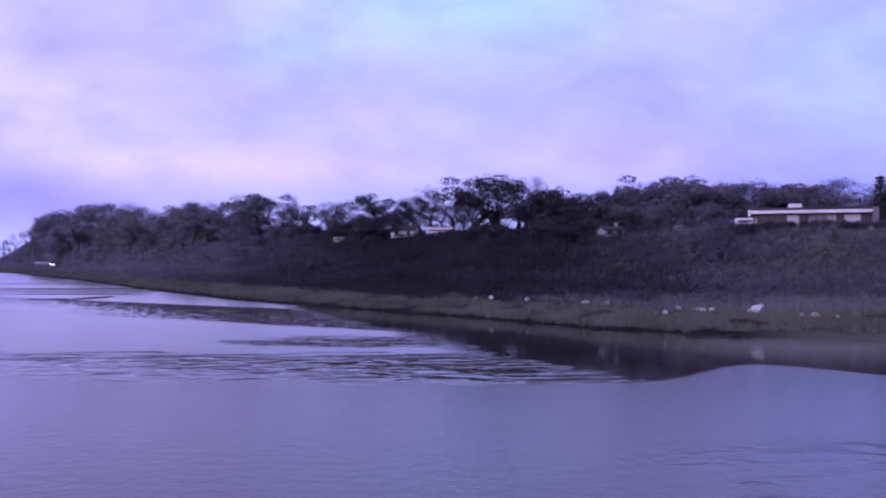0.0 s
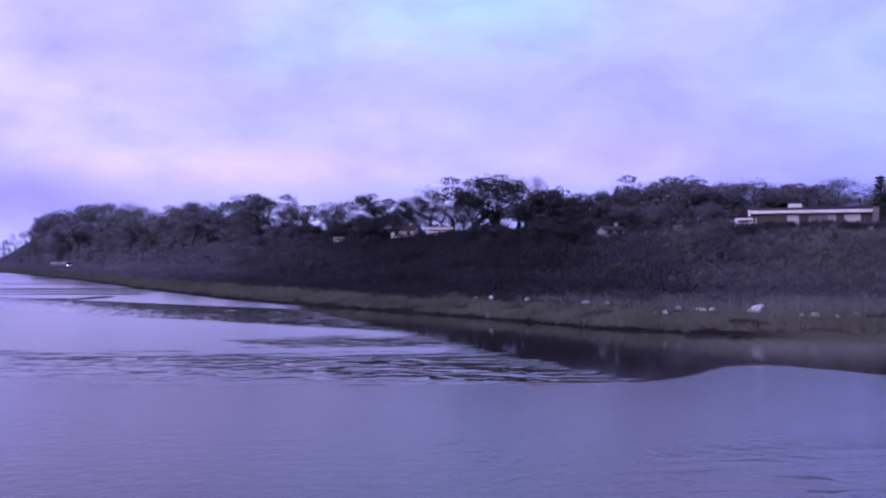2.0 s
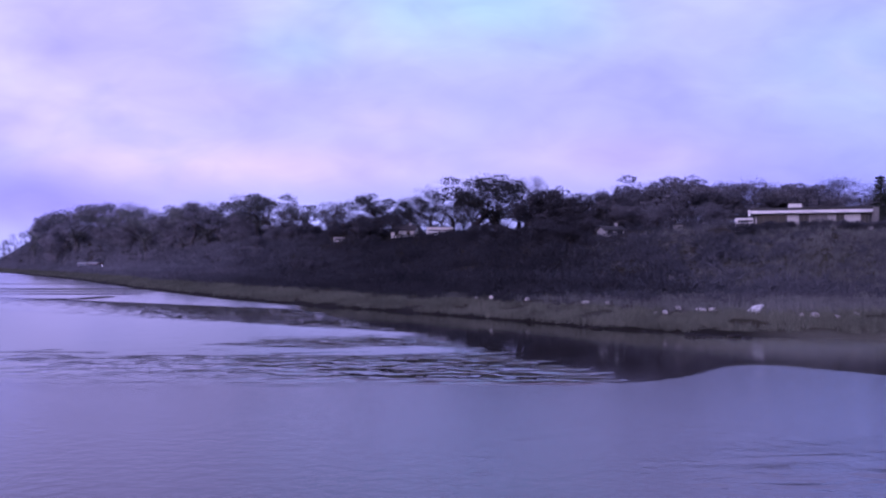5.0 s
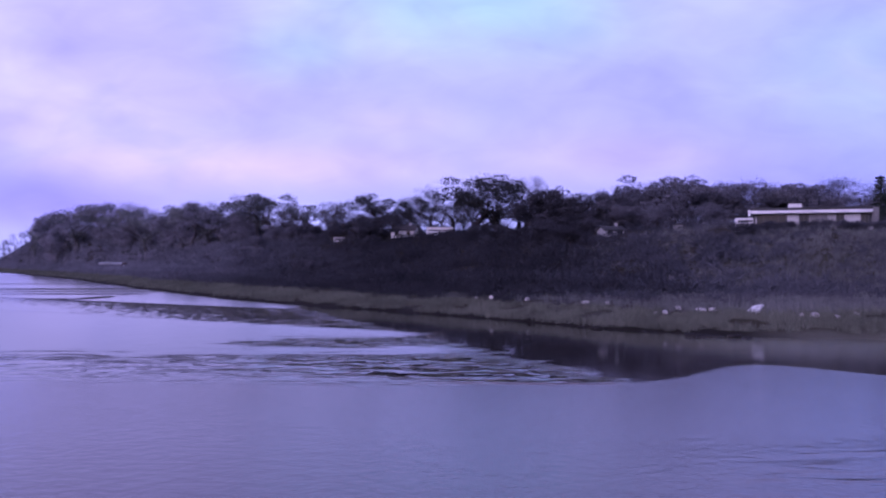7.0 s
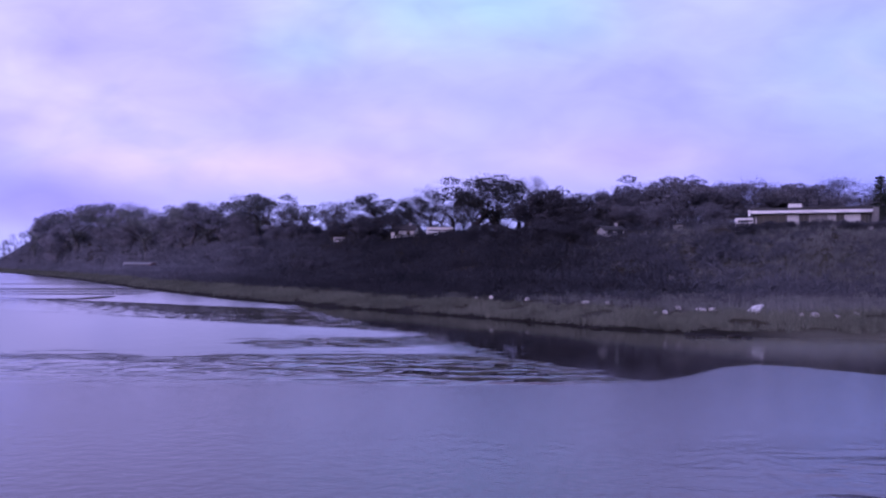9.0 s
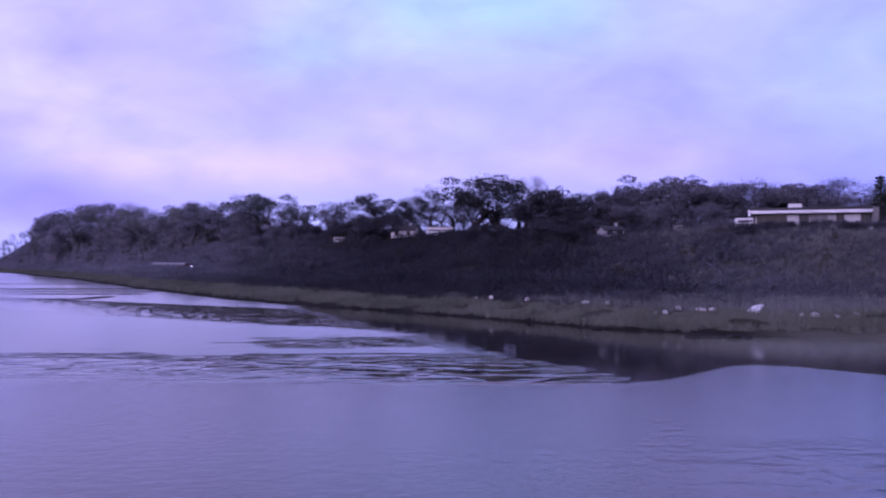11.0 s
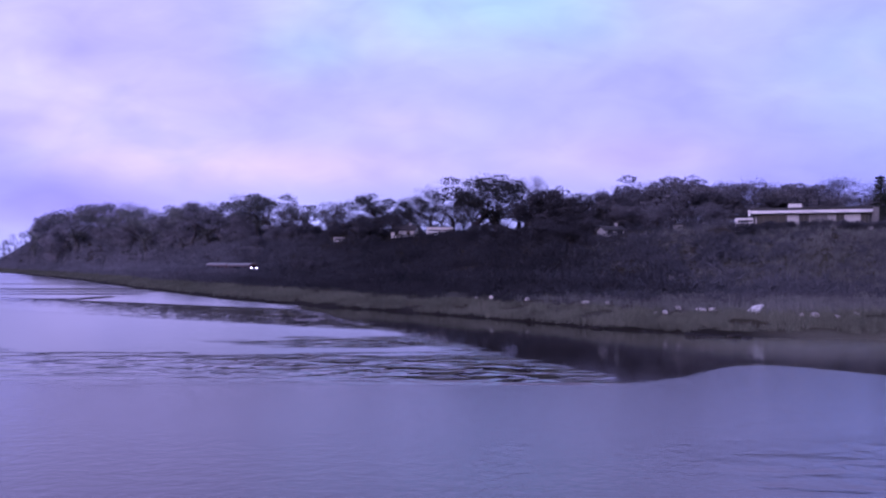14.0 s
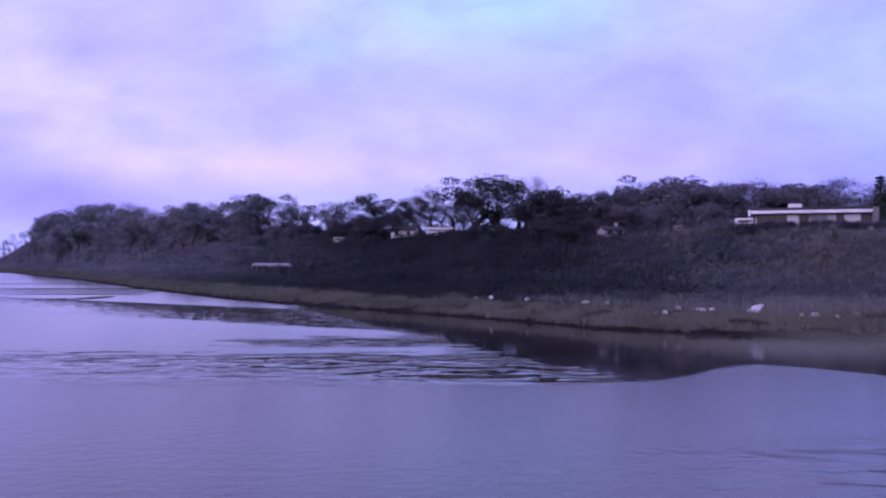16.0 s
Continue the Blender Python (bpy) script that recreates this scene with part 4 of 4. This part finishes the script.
stand(make_tree(22, "bare", "leafless wind-shaped tree on the bluff"), (
    (-177.6, 432.0, 35.5, 1.5),
    (-83.8, 327.0, 28.4, 1.5),
    (-32.0, 280.0, 24.8, 1.35),
    (21.0, 253.5, 30.8, 0.8),
    (71.9, 230.0, 27.5, 1.5),
    (102.4, 218.5, 26.5, 1.5),
    (-274.5, 567.0, 26.9, 1.12),
    (-238.2, 541.0, 33.0, 1.14),
    (-169.3, 459.5, 30.0, 1.24),
    (-133.5, 425.0, 30.3, 1.46),
    (-91.4, 365.0, 27.3, 1.26),
    (-67.8, 357.0, 27.5, 1.22),
    (-36.8, 320.5, 23.7, 1.11),
    (-19.6, 300.5, 24.0, 1.13),
    (1.7, 284.0, 25.2, 1.35),
    (18.8, 272.5, 27.6, 1.36),
), USED, RNG)
stand(make_tree(23, "ivy", "ivy-clad wind-bent tree with open crown"), (
    (-236.0, 492.5, 27.0, 0.7),
    (-125.3, 361.5, 27.4, 1.44),
    (-90.1, 329.5, 28.1, 1.6),
    (-47.5, 299.0, 25.7, 1.28),
    (-9.5, 264.0, 24.9, 1.28),
    (17.0, 246.5, 29.7, 1.76),
    (-98.6, 368.5, 26.5, 1.42),
    (-41.5, 316.0, 24.8, 1.14),
    (7.1, 289.0, 26.0, 1.22),
), USED, RNG)
stand(make_tree(24, "ivy", "ivy-clad wind-bent tree with open crown"), (
    (-191.6, 444.5, 34.9, 1.6),
    (-117.9, 358.0, 29.5, 1.44),
    (-69.1, 316.5, 31.2, 1.6),
    (-26.3, 275.5, 25.9, 1.28),
    (2.8, 259.5, 28.1, 1.44),
    (-201.9, 483.5, 32.2, 1.28),
    (-85.7, 356.5, 26.1, 1.44),
    (-15.6, 293.5, 23.8, 1.22),
    (24.9, 255.0, 25.4, 1.54),
), USED, RNG)
stand(make_tree(25, "ivy", "ivy-clad wind-bent tree with open crown"), (
    (-168.8, 426.5, 34.0, 1.44),
    (-98.4, 337.5, 26.8, 1.44),
    (-64.2, 316.0, 30.8, 1.44),
    (-20.8, 270.5, 26.8, 1.44),
    (10.7, 251.0, 30.3, 1.84),
    (-138.4, 429.0, 26.5, 1.28),
    (-51.6, 326.5, 24.4, 1.17),
    (-7.9, 306.0, 24.3, 1.43),
    (29.7, 252.5, 23.6, 1.15),
), USED, RNG)
stand(make_tree(26, "slim", "slim upright leafless tree"), (
    (-57.9, 326.5, 31.8, 0.9),
), USED, RNG)
stand(make_tree(27, "dense", "dense dark tree in the thicket"), (
    (-227.0, 494.0, 33.4, 0.95),
    (-76.3, 320.0, 28.1, 1.5),
    (26.3, 232.0, 23.1, 1.35),
    (39.4, 225.0, 23.8, 1.5),
    (59.1, 216.5, 27.1, 1.65),
    (78.7, 209.5, 25.4, 1.5),
    (89.1, 201.5, 23.8, 1.65),
), USED, RNG)
stand(make_tree(28, "dense", "dense dark tree in the thicket"), (
    (-221.0, 492.0, 34.8, 1.1),
    (-22.6, 254.0, 20.0, 1.8),
    (30.7, 230.0, 26.0, 0.98),
    (44.2, 225.0, 24.4, 1.5),
    (64.0, 216.0, 27.3, 1.5),
    (83.0, 208.0, 24.9, 1.5),
    (90.1, 195.0, 21.0, 1.5),
), USED, RNG)
stand(make_tree(29, "dense", "dense dark tree in the thicket"), (
    (-107.2, 346.5, 27.9, 1.35),
    (27.0, 233.0, 24.2, 1.1),
    (34.5, 225.0, 23.2, 1.5),
    (54.9, 223.0, 26.1, 1.35),
    (69.9, 214.5, 26.0, 1.5),
    (86.8, 205.5, 24.4, 1.5),
    (98.7, 188.0, 21.7, 1.5),
), USED, RNG)
stand(make_conifer(3), ((87.3, 169.5, 23.2, 1.25),), USED, RNG)
# thicket along the brow of the bluff: bushes three to six metres tall, open where the houses look out
BUSH = [make_tree(70 + k, "dense", "grey thicket bush on the brow of the bluff") for k in range(3)]
BROW = np.random.default_rng(9)
stand(BUSH[0], ((-205.0, 452.0, 26.9, 0.8), (-178.0, 440.0, 24.8, 1.7), (-140.0, 385.0, 25.2, 1.5)), USED, RNG)
stand(BUSH[1], ((-190.0, 450.0, 25.2, 1.6), (-165.0, 420.0, 23.6, 1.7), (-150.0, 400.0, 23.8, 1.6)), USED, RNG)
for k in range(230):
    run, deep = BROW.uniform(-330, 285), BROW.uniform(20, 52)
    x, y = from_shore(run, 30.0)
    off = deep - track_off(x, y)
    x, y = from_shore(run, 30.0 + off)
    tall, wide, which = BROW.uniform(2.4, 6.0) * (0.75 if run < -60 else 1.0), BROW.uniform(1.3, 2.1), int(BROW.integers(3))
    if 0.0 < x / y < 0.10:
        tall = min(tall, 3.0)
    if not -0.485 < x / y < 0.34 or track_off(x, y) < 14:
        continue
    if any(abs(x / y - cx / cy) < (wx + 3.5) / cy and y < cy + 6 for cx, cy, wx in CLEARINGS):
        continue
    stand(BUSH[which], ((x, y, land(x, y) + tall, wide),), USED, RNG)
dinghy(pose(27.2, 74.0, 1.62, 30, -24, 20) @ Matrix.Diagonal((0.9, 0.9, 1.05, 1)))
# pale stones along the upper beach: x, y, width, height
for x, y, w, h in ((31.2, 71.5, 0.75, 0.42), (32.8, 70.8, 0.8, 0.32), (30.3, 71.9, 0.5, 0.3), (21.6, 78.2, 0.6, 0.36), (20.1, 77.2, 0.5, 0.34), (23.2, 76.5, 1.1, 0.34), (24.1, 76.2, 0.6, 0.3),
                   (19.3, 77.5, 0.35, 0.25), (16.6, 86.0, 0.6, 0.3), (14.8, 88.5, 0.7, 0.3), (9.4, 95.0, 0.6, 0.34), (5.6, 98.0, 0.7, 0.42), (3.9, 99.5, 0.5, 0.3), (-1.0, 106.0, 0.7, 0.36),
                   (34.6, 71.4, 0.5, 0.24), (28.6, 73.0, 0.4, 0.22)):
    stone(RNG, x, y, w * 1.3, h * 1.4, STONE, "pale rounded boulder in dry beach grass")
# wet stones and weed at the water's edge
for x, y, w, h in ((19.6, 67.4, 1.5, 0.42), (20.5, 66.9, 1.6, 0.36), (21.4, 66.7, 1.2, 0.3), (22.7, 66.2, 1.2, 0.46), (23.4, 65.5, 1.3, 0.26), (20.0, 66.2, 1.0, 0.24), (13.6, 75.0, 1.2, 0.34), (12.4, 76.4, 0.9, 0.26), (17.0, 71.8, 0.9, 0.24), (8.6, 83.0, 1.0, 0.28), (25.2, 66.5, 0.6, 0.18)):
    stone(RNG, x, y, w, h, DARKSTONE, "dark wet boulder at the water's edge")


def motions():
    turn = math.degrees(math.atan2(-0.7926, 0.6097))
    rows = []
    for k in range(9):
        x, y = track_point(16.4 * 2 * k)
        rows.append((2.0 * k, pose(x, y, RAIL_Z, 0, 0, turn)))
    walk(TRAIN, rows)
    walk(WATER_SHEET, [(t, pose(0.9 * t, 0.25 * t, 0)) for t in (0.0, 8.0, 16.0)])
    walk(CLOUDS, [(t, pose(0, 0, 0, 0, 0, -0.11 * t)) for t in (0.0, 8.0, 16.0)])


motions()
